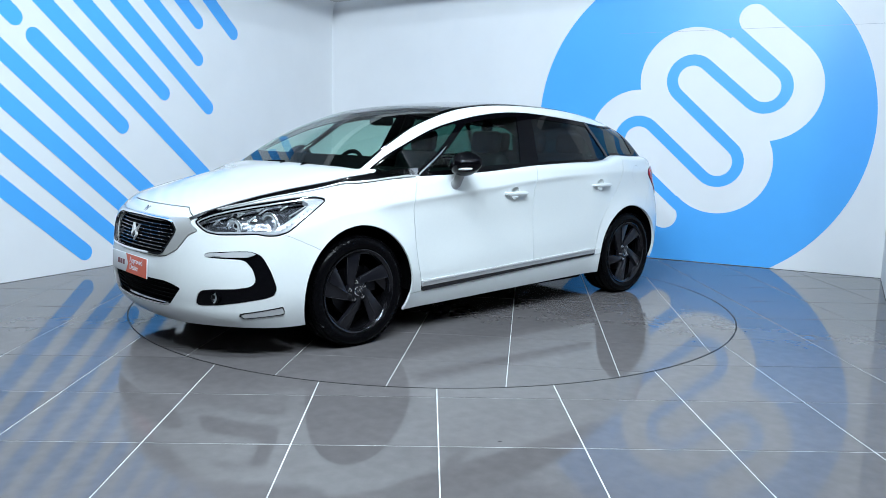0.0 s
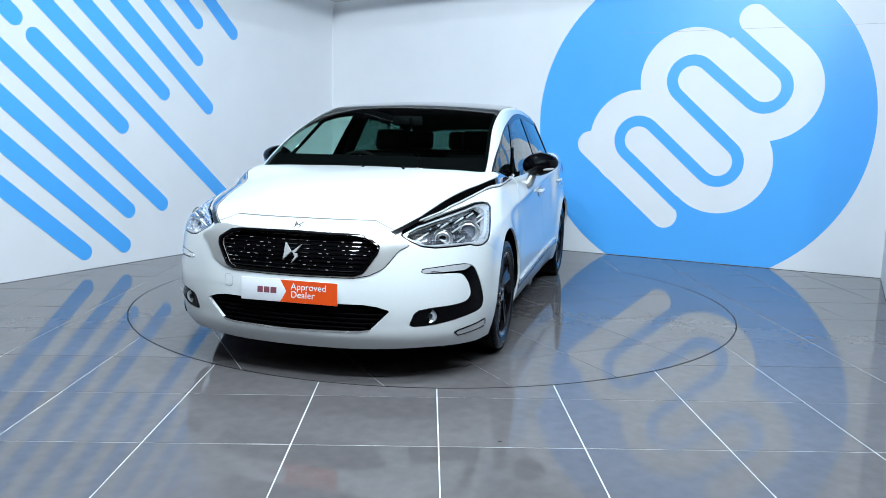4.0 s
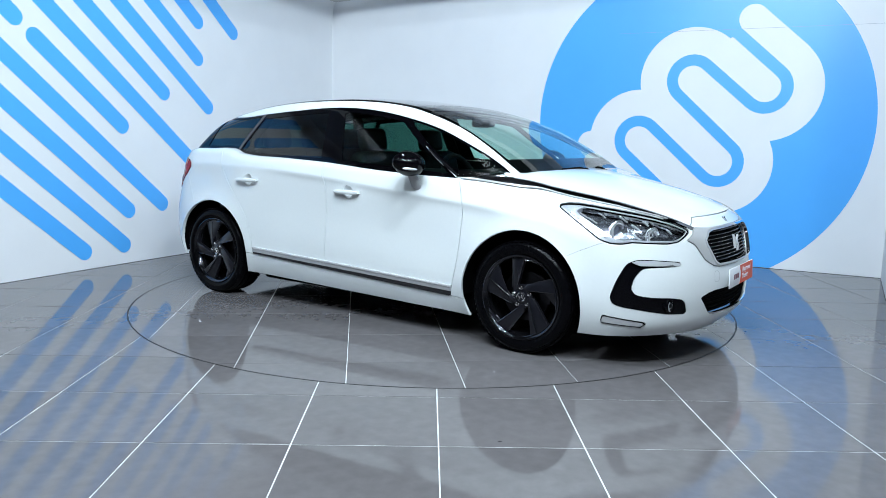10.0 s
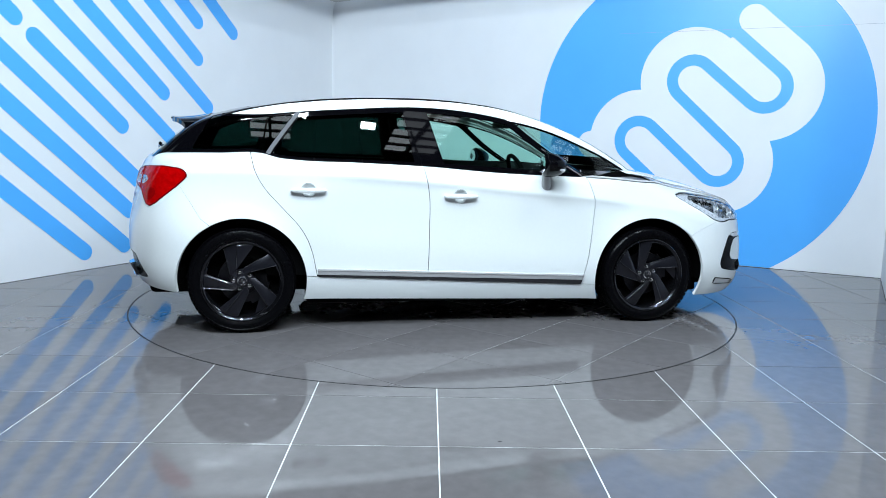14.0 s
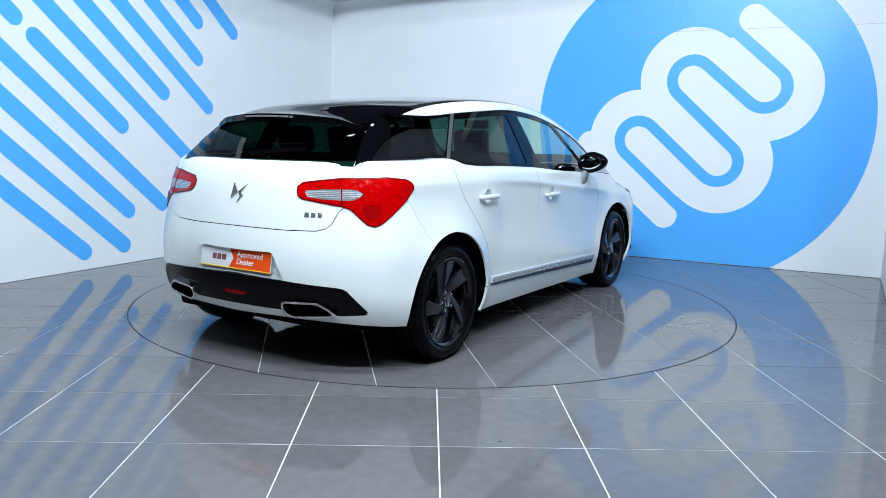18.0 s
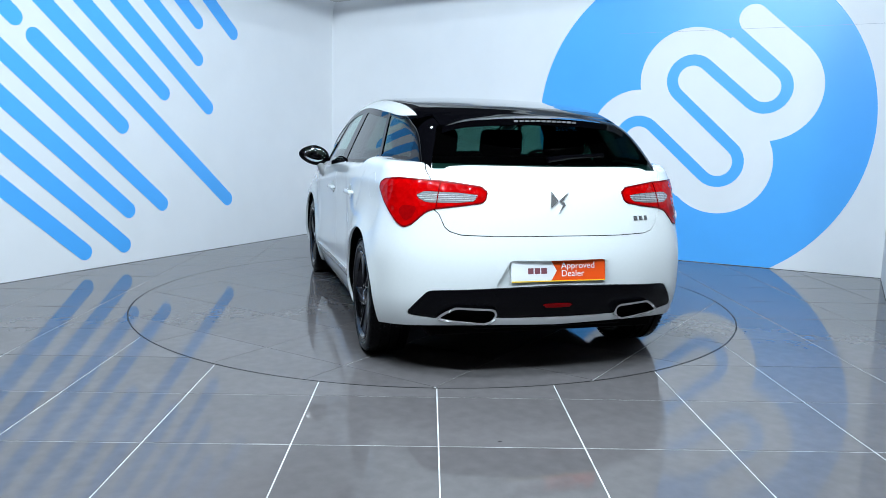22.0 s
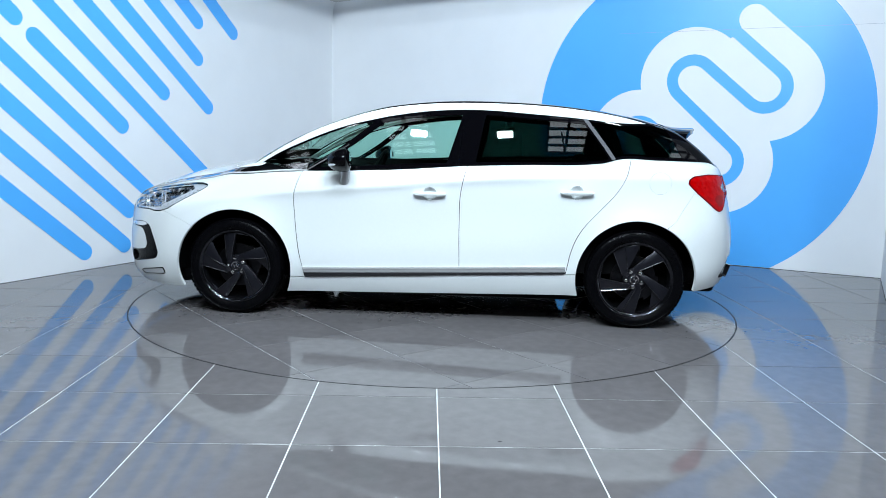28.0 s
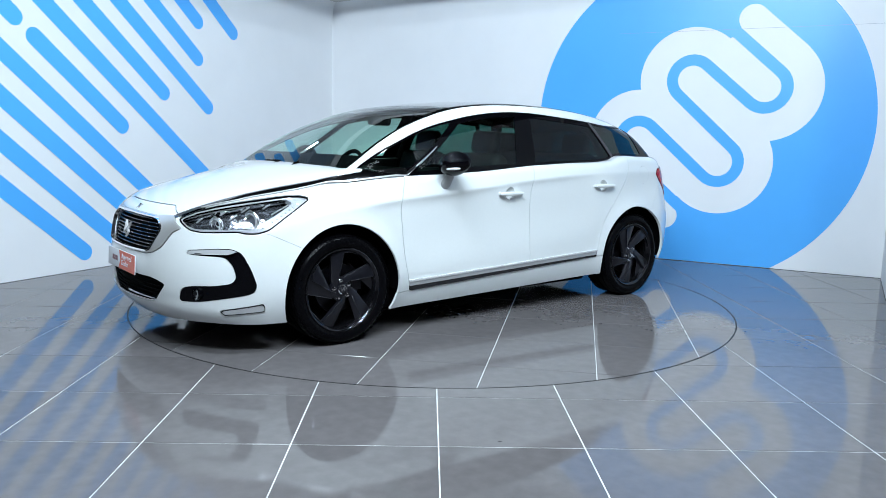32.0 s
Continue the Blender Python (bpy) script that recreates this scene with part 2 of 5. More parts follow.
def poly_dist(p, outline):
    """Signed distance from points p (n, 2) to a closed outline: negative inside."""
    o = np.array(outline, float)
    a, b = o, np.roll(o, -1, 0)
    best = np.full(len(p), 1e9)
    inside = np.zeros(len(p), bool)
    for (x0, y0), (x1, y1) in zip(a, b):
        ex, ey = x1 - x0, y1 - y0
        wx, wy = p[:, 0] - x0, p[:, 1] - y0
        t = np.clip((wx * ex + wy * ey) / max(ex * ex + ey * ey, 1e-12), 0, 1)
        best = np.minimum(best, (wx - t * ex) ** 2 + (wy - t * ey) ** 2)
        if y0 != y1:
            cross = ((y0 > p[:, 1]) != (y1 > p[:, 1])) & (p[:, 0] < (x1 - x0) * (p[:, 1] - y0) / (y1 - y0) + x0)
            inside ^= cross
    return np.sqrt(best) * np.where(inside, -1, 1)


def line_dist(p, pts):
    """Distance from points p (n, 2) to an open line through pts."""
    o = np.array(pts, float)
    best = np.full(len(p), 1e9)
    for (x0, y0), (x1, y1) in zip(o, o[1:]):
        ex, ey = x1 - x0, y1 - y0
        wx, wy = p[:, 0] - x0, p[:, 1] - y0
        t = np.clip((wx * ex + wy * ey) / max(ex * ex + ey * ey, 1e-12), 0, 1)
        best = np.minimum(best, (wx - t * ex) ** 2 + (wy - t * ey) ** 2)
    return np.sqrt(best)


def rounded(outline, n=5, r=0.35):
    """Rounds the corners of a closed outline."""
    o = [Vector(p) for p in outline]
    out = []
    for i, p in enumerate(o):
        a, b = p.lerp(o[i - 1], r), p.lerp(o[(i + 1) % len(o)], r)
        for j in range(n + 1):
            t = j / n
            out.append(tuple(a * (1 - t) ** 2 + p * 2 * t * (1 - t) + b * t * t))
    return out


def grid_skin(us, vs, place, normal):
    """A skin over a grid: place(U, V) gives points (n, 3)."""
    U, V = np.meshgrid(us, vs, indexing="ij")
    v = place(U.ravel(), V.ravel())
    n = normal(v) if callable(normal) else np.tile(np.array(normal, float), (len(v), 1))
    nu, nv = len(us), len(vs)
    i = (np.arange(nu - 1)[:, None] * nv + np.arange(nv - 1)[None]).ravel()
    t = np.concatenate([np.stack([i, i + nv, i + nv + 1], 1), np.stack([i, i + nv + 1, i + 1], 1)])
    return Skin(v, n, t)


# ---- the booth ----
def wall_slab(name, start, along, inward, length, height=3.45, thick=0.14):
    bm = bmesh.new()
    a, n = Vector((*along, 0)), Vector((*inward, 0))
    m = Matrix((( *a, 0), (*(-n), 0), (0, 0, 1, 0), (0, 0, 0, 1))).transposed()
    m = Matrix.Translation((*start, 0)) @ m
    box((length, thick, height), (length / 2, thick / 2, height / 2 - 0.02), bm=bm)
    bm.transform(m)
    ob = part(name, bm, M_WALL, None, smooth=False)
    return tagged(ob, kind="structure")


IN_L = Vector((-DIR_L.y, DIR_L.x))
IN_R = Vector((DIR_R.y, -DIR_R.x))
END_R = CORNER + DIR_R * 6.345
tagged(wall_slab("wall_west", CORNER - DIR_L * 0.14, DIR_L, IN_L, 6.1), "white painted wall with blue diagonal stripes", "wall")
tagged(wall_slab("wall_north", CORNER, DIR_R, IN_R, 6.485), "white painted wall with a large blue disc emblem", "wall")
tagged(wall_slab("wall_east", END_R, DIR_L, -IN_L, 3.4), "plain white painted side wall", "wall")
HALL = [(-7.2, -13.2), (7.6, -13.2), (7.6, 6.2), (-7.2, 6.2)]
HALL_Z = 6.2
for tag_name, (p, q) in zip(("wall_hall_south", "wall_hall_east", "wall_hall_north", "wall_hall_west"), zip(HALL, HALL[1:] + HALL[:1])):
    p, q = Vector(p), Vector(q)
    d = (q - p).normalized()
    ob = wall_slab(tag_name, p, d, Vector((-d.y, d.x)), (q - p).length, HALL_Z)
    ob.data.materials[0] = M_HALL
    tagged(ob, "dark grey clad hall wall", "wall")

def ceiling_at(x, y):
    """Height of the canopy's underside, which rises gently away from the corner."""
    q = Vector((x, y)) - CORNER
    return CEILING_Z + 0.030 * max(q.dot(DIR_L), 0) + 0.040 * max(q.dot(DIR_R), 0)


# an assumed narrow canopy along both walls, open in the middle, sized to shade the wall tops
CANOPY = 0.70
bm = bmesh.new()
inner = CORNER + IN_L * CANOPY + IN_R * CANOPY
flank = [CORNER, CORNER + DIR_L * 5.95, CORNER + DIR_L * 5.95 + IN_L * CANOPY, inner, CORNER + DIR_R * 6.34 + IN_R * CANOPY, CORNER + DIR_R * 6.34]
low = [bm.verts.new((q.x, q.y, ceiling_at(q.x, q.y))) for q in flank]
high = [bm.verts.new((q.x, q.y, ceiling_at(q.x, q.y) + 0.12)) for q in flank]
for ring4 in ((0, 1, 2, 3), (0, 3, 4, 5)):
    bm.faces.new([low[i] for i in ring4])
    bm.faces.new([high[i] for i in reversed(ring4)])
for i in range(6):
    j = (i + 1) % 6
    bm.faces.new((low[i], high[i], high[j], low[j]))
tagged(part("ceiling", bm, M_CEIL, None, smooth=False), "plain pale grey canopy ceiling along the walls", "ceiling", kind="structure")
bm = bmesh.new()
box((15.2, 20.0, 0.12), (0.2, -3.5, HALL_Z + 0.06), bm=bm)
tagged(part("ceiling_hall", bm, M_HALL, None, smooth=False), "dark grey hall roof", "ceiling", kind="structure")


def roof_window(x, y):
    """A long roof light with a ladder of glazing bars."""
    e = new("roof_window")
    e.matrix_basis = pose(x, y, HALL_Z)
    tagged(e, "bright roof window with glazing bars", "window", "roof windows")
    bm = bmesh.new()
    for px in (-0.52, 0.0, 0.52):
        box((0.06, 1.7, 0.10), (px, 0, -0.06), bm=bm)
    for k in range(6):
        box((1.11, 0.05, 0.08), (0, -0.82 + 0.328 * k, -0.062), bm=bm)
    part("glazing_bars", bm, M_HALL, e, "dark glazing bars", smooth=False)
    bm = bmesh.new()
    box((1.05, 1.66, 0.01), (0, 0, -0.012), bm=bm)
    part("pane", bm, M_SKYPANE, e, "bright daylight pane", smooth=False)


M_SKYPANE = material("daylight_pane", (0.82, 0.92, 1.0), 0.4, emit=3.4)
for k in range(4):
    roof_window(-5.0 + 3.4 * k, -8.8)
    roof_window(-5.0 + 3.4 * k, -12.2)
    roof_window(-5.0 + 3.4 * k, -5.0)


def cove(name, start, along, inward, length, r=0.17):
    """A small hollow moulding where wall and ceiling meet."""
    bm = bmesh.new()
    prof = [(r - r * math.cos(a), -r + r * math.sin(a)) for a in [i * math.pi / 32 for i in range(17)]]
    rows = []
    for s in (0, length):
        p = Vector(start) + Vector(along) * s
        top = ceiling_at(p.x, p.y)
        rows.append([bm.verts.new((p.x + inward.x * u, p.y + inward.y * u, top + w + 0.05 * u)) for u, w in prof]
                    + [bm.verts.new((p.x, p.y, top + 0.02))])
    k = len(rows[0])
    for i in range(k):
        bm.faces.new((rows[0][i], rows[0][(i + 1) % k], rows[1][(i + 1) % k], rows[1][i]))
    return tagged(part(name, bm, M_WALL, None), "pale rounded cove between wall and ceiling", "trim", kind="structure")


cove("trim", CORNER, DIR_L, IN_L, 5.95)
cove("trim", CORNER, DIR_R, IN_R, 6.34)

# the soft upright corner between the two walls
bm = bmesh.new()
CORNER_R = 0.02
arc = []
for i in range(13):
    a = i * math.pi / 24
    q = CORNER + DIR_L * (CORNER_R * (1 - math.sin(a))) + DIR_R * (CORNER_R * (1 - math.cos(a)))
    arc.append([bm.verts.new((q.x, q.y, z)) for z in (0.0, CEILING_Z)])
for A, B in zip(arc, arc[1:]):
    bm.faces.new((A[0], B[0], B[1], A[1]))
tagged(part("trim", bm, M_WALL, None), "soft rounded white corner between the walls", "trim", kind="structure")

# shadow line at the foot of the walls, put in as a thin dark strip
for a, d, n, length in ((CORNER, DIR_L, IN_L, 5.9), (CORNER, DIR_R, IN_R, 6.34), (END_R, DIR_L, -IN_L, 3.3)):
    bm = bmesh.new()
    m = Matrix(((d.x, n.x, 0, a.x), (d.y, n.y, 0, a.y), (0, 0, 1, 0), (0, 0, 0, 1)))
    box((length, 0.004, 0.003), (length / 2, 0.002, 0.0015), bm=bm)
    bm.transform(m)
    tagged(part("foot_shadow", bm, M_STEEL, None, smooth=False), "thin dark strip drawn as the shadow line along the wall foot", "trim", kind="structure")


# ---- wall graphics ----
def seg_dist(p, a, b):
    return line_dist(p, [a, b])


def emblem_field(v):
    s = (v[:, 0] - CORNER.x) * DIR_R.x + (v[:, 1] - CORNER.y) * DIR_R.y
    z = v[:, 2]
    disc = (np.hypot((s - 4.515) / 1.668, (z - 1.463) / 1.686) - 1) * 1.67
    t = radians(-42)
    p = np.stack([s * math.cos(t) + z * math.sin(t), -s * math.sin(t) + z * math.cos(t)], 1)
    hubs = [(2.10, 3.59, -1), (2.85, 3.985, 1), (2.07, 4.40, -1), (2.65, 4.81, 1)]
    path = [(3.10, 3.395)]
    for cx, cy, side in hubs:
        path += [(cx + side * 0.2 * math.sin(a), cy - 0.2 * math.cos(a)) for a in [i * math.pi / 14 for i in range(15)]]
    path.append((1.80, 5.01))
    line = line_dist(p, path) - 0.056
    white = seg_dist(p, (1.745, 3.20), (2.86, 3.215)) - 0.137
    white = np.minimum(white, seg_dist(p, (2.085, 5.205), (2.65, 5.205)) - 0.137)
    for cx, cy, _ in hubs:
        white = np.minimum(white, np.hypot(p[:, 0] - cx, p[:, 1] - cy) - 0.528)
    for a, b in (((2.10, 3.79), (2.85, 3.79)), ((2.07, 4.19), (2.85, 4.19)), ((2.07, 4.60), (2.65, 4.60))):
        white = np.minimum(white, seg_dist(p, a, b) - 0.325)
    white = np.minimum(white, seg_dist(p, (2.10, 3.40), (2.62, 3.40)) - 0.20)
    white = np.minimum(white, seg_dist(p, (2.25, 5.01), (2.65, 5.01)) - 0.20)
    return np.maximum(disc, np.minimum(-white, line))


def stripes_field(v):
    s = (v[:, 0] - CORNER.x) * DIR_L.x + (v[:, 1] - CORNER.y) * DIR_L.y
    p = np.stack([s, v[:, 2]], 1)
    u = Vector((math.cos(radians(40)), math.sin(radians(40))))
    best = np.full(len(p), 9.0)
    ends = [(0, 3.754, 9), (1, 3.326, 9), (2, 3.259, 9), (3, 2.857, 9), (4, 3.30, 1.09), (4, 4.30, 9), (5, 1.95, 9), (6, 2.793, 9),
            (7, 2.208, 9), (8, 2.335, 9), (9, 2.324, 9), (10, 1.818, 9)]
    for k, s0, length in ends:
        off = -2.289 + 0.2885 * k
        z0 = (off + s0 * u.y) / u.x
        best = np.minimum(best, seg_dist(p, (s0, z0), (s0 + u.x * length, z0 + u.y * length)) - 0.074)
    return best


def graphic(name, along, inward, s0, s1, step, field, label):
    def place(U, V):
        return np.stack([CORNER.x + along.x * U + inward.x * 0.003, CORNER.y + along.y * U + inward.y * 0.003, V], 1)
    sk = grid_skin(np.arange(s0, s1, step), np.linspace(0.006, 3.2, int(3.2 / step)), place, (inward.x, inward.y, 0))
    sk = clip(sk, lambda v: v[:, 2] - np.array([ceiling_at(x, y) for x, y, _ in v]) + 0.002)
    ob = new(name, mesh_of(name, clip(sk, field), M_BLUE, False))
    return tagged(ob, label, "wall graphic", kind="structure")


graphic("wall_graphic_disc", DIR_R, IN_R, 2.7, 6.3, 0.014, emblem_field, "large blue vinyl disc with a white rounded zigzag emblem")
graphic("wall_graphic_stripes", DIR_L, IN_L, 1.6, 5.9, 0.016, stripes_field, "blue vinyl diagonal stripes with round ends on white wall")

# a faint board joint across the disc wall, its shadow line drawn as a grey strip
bm = bmesh.new()
m = Matrix(((DIR_R.x, IN_R.x, 0, CORNER.x), (DIR_R.y, IN_R.y, 0, CORNER.y), (0, 0, 1, 0), (0, 0, 0, 1)))
box((2.6, 0.0042, 0.0016), (5.0, 0.0021, JOINT_Z), bm=bm)
bm.transform(m)
tagged(part("trim", bm, M_JOINT, None, smooth=False), "faint horizontal board joint in the wall", "trim", kind="structure")

# ---- hall lamps ----
M_DIFFUSER = material("lamp_diffuser", (1.0, 1.0, 1.0), 0.5, emit=3.0)


def flood_lamp(x, y, z, target, power, wide=0.32, deep=0.18):
    """An unseen lamp, built as a flood light on a rod from the hall roof."""
    e = new("flood_lamp")
    tagged(e, "white flood light hanging on a black rod", "flood light", "flood lights")
    m = look((x, y, z), target)
    part("rod", tube([(x, y - 0.09, HALL_Z + 0.01), (x, y - 0.09, z)], 0.02, 10), M_STEEL, e, "black hanging rod")
    bm = box((wide + 0.08, deep + 0.08, 0.10), (0, 0, 0.07), bevel=0.02)
    bm.transform(m)
    part("housing", bm, M_STEEL, e, "black lamp housing")
    bm = box((wide + 0.02, deep + 0.02, 0.006), (0, 0, 0.016))
    bm.transform(m)
    part("diffuser", bm, M_DIFFUSER, e, "glowing white diffuser", smooth=False)
    lamp = bpy.data.lights.new("flood_light", "AREA")
    lamp.shape, lamp.size, lamp.size_y = "RECTANGLE", wide, deep
    lamp.energy, lamp.color = power, LAMP_COLOR
    ob = new("flood_light", lamp)
    ob.matrix_basis = m


# four floods added out of view to light the walls and the car's flanks
for lx in (-1.65, -0.55, 0.55, 1.65):
    flood_lamp(lx, -4.9, 4.3, (1.1 * lx, 2.4, 1.5), FLOOD_POWER)
# first stands where the windscreen mirrors a lamp; others added to balance the light
for lx, ly, aim_x, aim_y, gain in ((-0.7, 0.0, -0.5, -0.2, 0.9), (2.2, -2.4, 1.8, -1.4, 0.9), (-1.9, -2.7, -1.2, -2.0, 0.3), (0.3, -3.4, 0.2, -1.8, 1.25), (-0.9, -3.3, -0.5, -2.0, 1.2)):
    flood_lamp(lx, ly, 4.3, (aim_x, aim_y, 0.0), TOP_POWER * gain, 0.24, 0.14)

# ---- floor ----
TILE, GAP, RADIUS = 0.6, 0.006, 2.235
PIVOT = Vector((0.010, 0.0, 0.0))     # the turntable's middle
COL0, ROW0 = 0.011, -2.970

bm = bmesh.new()
box((15.2, 20.0, 0.2), (0.2, -3.5, -0.1021), bm=bm)
floor_sheet = tagged(part("floor", bm, M_GROUT, None, smooth=False), "grey polished floor tiles with thin white joints", "floor", kind="structure")


def tile_mesh(w):
    bm = bmesh.new()
    h, b = w / 2, 0.0012
    ring = [[bm.verts.new((sx * r, sy * r, z)) for sx, sy in ((-1, -1), (1, -1), (1, 1), (-1, 1))] for r, z in ((h, -0.004), (h, -b), (h - b, 0))]
    for A, B in zip(ring, ring[1:]):
        for i in range(4):
            bm.faces.new((A[i], A[(i + 1) % 4], B[(i + 1) % 4], B[i]))
    bm.faces.new(ring[2])
    me = bpy.data.meshes.new("tile")
    bm.to_mesh(me)
    bm.free()
    me.materials.append(M_TILE)
    return me


def cut_tile(cx, cy, w, field, turn=0.0):
    """A tile cut to a round edge, in the space of its centre."""
    c, s = math.cos(turn), math.sin(turn)
    us = np.linspace(-w / 2, w / 2, 25)

    def place(U, V):
        return np.stack([U, V, 0 * U], 1)
    sk = grid_skin(us, us, place, (0, 0, 1))
    wx, wy = cx + sk.v[:, 0] * c - sk.v[:, 1] * s, cy + sk.v[:, 0] * s + sk.v[:, 1] * c
    sk = clip(sk, field(wx, wy))
    if len(sk.t) < 2:
        return None
    sk = rimmed(sk, 0.004, False)
    return mesh_of("tile", sk, M_TILE, False)


BOOTH = [CORNER, CORNER + DIR_L * 9.0, Vector((-5.2, -6.6)), Vector((5.0, -6.6)), END_R + DIR_L * 3.3, END_R]


def lay_floor():
    full = tile_mesh(TILE - GAP)
    far = []
    for i in range(-12, 14):
        for j in range(-18, 16):
            cx, cy = COL0 + (i + 0.5) * TILE, ROW0 + (j + 0.5) * TILE
            if not (-7.2 < cx < 7.5 and -13.2 < cy < 6):
                continue
            d = poly_dist(np.array([[cx, cy]]), [tuple(p) for p in BOOTH])[0]
            r = math.hypot(cx - PIVOT.x, cy)
            if r < RADIUS - 0.43:
                continue
            if r < RADIUS + 0.43:
                me = cut_tile(cx, cy, TILE - GAP, lambda X, Y: RADIUS + 0.006 - np.hypot(X - PIVOT.x, Y))
                if me is None:
                    continue
            elif d > 0.45 or cy < -4.6 or cx < -4.6 or cx > 5.0:
                far.append((cx, cy))
                continue
            else:
                me = full
            ob = new("tile", me)
            ob.location = (cx, cy, 0)
            ob.parent = floor_sheet
    v, f = [], []
    h = (TILE - GAP) / 2
    for cx, cy in far:
        k = len(v)
        v += [(cx - h, cy - h, 0), (cx + h, cy - h, 0), (cx + h, cy + h, 0), (cx - h, cy + h, 0)]
        f.append((k, k + 1, k + 2, k + 3))
    me = bpy.data.meshes.new("tile_field")
    me.from_pydata(v, [], f)
    me.materials.append(M_TILE)
    ob = new("tile_field", me)
    ob.parent = floor_sheet
    tagged(ob, kind="stuff")


def build_turntable():
    e = new("turntable")
    tagged(e, "round floor turntable covered with grey polished tiles", "turntable")
    bm = lathe([(0.0, -0.0020), (RADIUS - 0.004, -0.0020), (RADIUS - 0.004, -0.0016)], 160, "z")
    part("disc_base", bm, M_GROUT, e, "pale grout bed", smooth=False)
    bm = lathe([(RADIUS - 0.004, -0.0015), (RADIUS - 0.004, 0.0002), (RADIUS + 0.0, 0.0002), (RADIUS + 0.0, -0.0015)], 160, "z")
    part("edge_ring", bm, M_STEEL, e, "thin dark metal edge")
    full = tile_mesh(TILE - 0.004)
    turn = radians(41.2)
    c, s = math.cos(turn), math.sin(turn)
    for i in range(-6, 6):
        for j in range(-6, 6):
            u, w = DISC_U + i * TILE, 0.031 + (j + 0.5) * TILE
            x, y = u * c - w * s, u * s + w * c
            r = math.hypot(x, y)
            if r > RADIUS + 0.42:
                continue
            me = full if r < RADIUS - 0.43 else cut_tile(x, y, TILE - 0.004, lambda X, Y: np.hypot(X, Y) - RADIUS + 0.005, turn)
            if me is None:
                continue
            ob = new("tile", me)
            ob.matrix_basis = pose(x, y, 0, 0, 0, 41.2)
            ob.parent = e
    return e


DISC_U = 0.25
for x, y, size in ((0.267, -2.913, 0.006), (3.054, 0.022, 0.007)):
    bm = lathe([(0.0005, 0.0009), (0.6 * size, 0.0008), (size, 0.0001)], 9, "z", m=Matrix.Translation((x, y, 0)) @ Matrix.Diagonal((1.5, 0.8, 1, 1)))
    part("chip", bm, M_DARK, floor_sheet, "small dark chip in a tile")
bm = lathe([(RADIUS - 0.002, -0.0018), (RADIUS + 0.008, -0.0018)], 160, "z", m=Matrix.Translation(PIVOT))
tagged(part("trim", bm, M_STEEL, None, smooth=False), "dark ring-shaped gap round the turntable", "trim", kind="structure")


# ---- the car's surfaces (x forward, y to its left, z up; wheelbase middle at the origin) ----
AXLE, HUB_Z, TYRE_R = 1.3635, 0.332, 0.332
W_PLAN = spline((-2.3, 0.80), (-1.9, 0.885), (-1.45, 0.918), (-0.7, 0.905), (0.0, 0.90), (0.7, 0.905), (1.1, 0.906), (1.4, 0.912), (1.8, 0.912), (2.3, 0.83))
BELT = spline((1.3, 0.975), (0.9, 1.0), (0.35, 1.034), (-0.1, 1.058), (-0.64, 1.075), (-1.05, 1.088), (-1.14, 1.098), (-1.22, 1.120), (-1.5, 1.122), (-1.83, 1.115), (-2.2, 1.095))
HOOD = spline((2.45, 0.62), (2.33, 0.745), (2.23, 0.815), (2.07, 0.893), (1.9, 0.948), (1.7, 0.998), (1.5, 1.035), (1.3, 1.062), (1.1, 1.08))
NOSE = spline((0.10, 2.19), (0.17, 2.262), (0.24, 2.330), (0.33, 2.355), (0.48, 2.362), (0.58, 2.350), (0.68, 2.330), (0.78, 2.300), (0.9, 2.21))
TAIL = spline((0.20, -2.02), (0.30, -2.090), (0.40, -2.128), (0.52, -2.140), (0.66, -2.133), (0.78, -2.110), (0.90, -2.083), (1.0, -2.052), (1.10, -2.00), (1.2, -1.92))
CREASE = spline((1.3, 0.81), (0.93, 0.853), (0.53, 0.887), (0.16, 0.920), (-0.17, 0.950), (-0.57, 0.978), (-1.0, 0.995), (-1.4, 1.0), (-2.2, 0.98))
ROOF = spline((1.6, 0.87), (1.45, 0.955), (1.32, 1.045), (1.20, 1.122), (1.08, 1.192), (0.884, 1.290), (0.69, 1.368), (0.385, 1.462), (0.12, 1.502), (-0.16, 1.521),
              (-0.45, 1.520), (-0.95, 1.488), (-1.21, 1.455), (-1.47, 1.405), (-1.68, 1.336), (-1.82, 1.240), (-1.985, 1.092), (-2.15, 0.94))
ROOF_DROP = spline((1.4, 0.07), (1.0, 0.05), (0.6, 0.05), (0.3, 0.06), (-0.2, 0.07), (-1.2, 0.08), (-1.6, 0.13), (-2.0, 0.20))
GLASS_PLAN = spline((1.5, 0.705), (1.2, 0.765), (0.9, 0.808), (0.4, 0.838), (-0.2, 0.845), (-0.8, 0.832), (-1.25, 0.790), (-1.7, 0.720), (-2.1, 0.640))


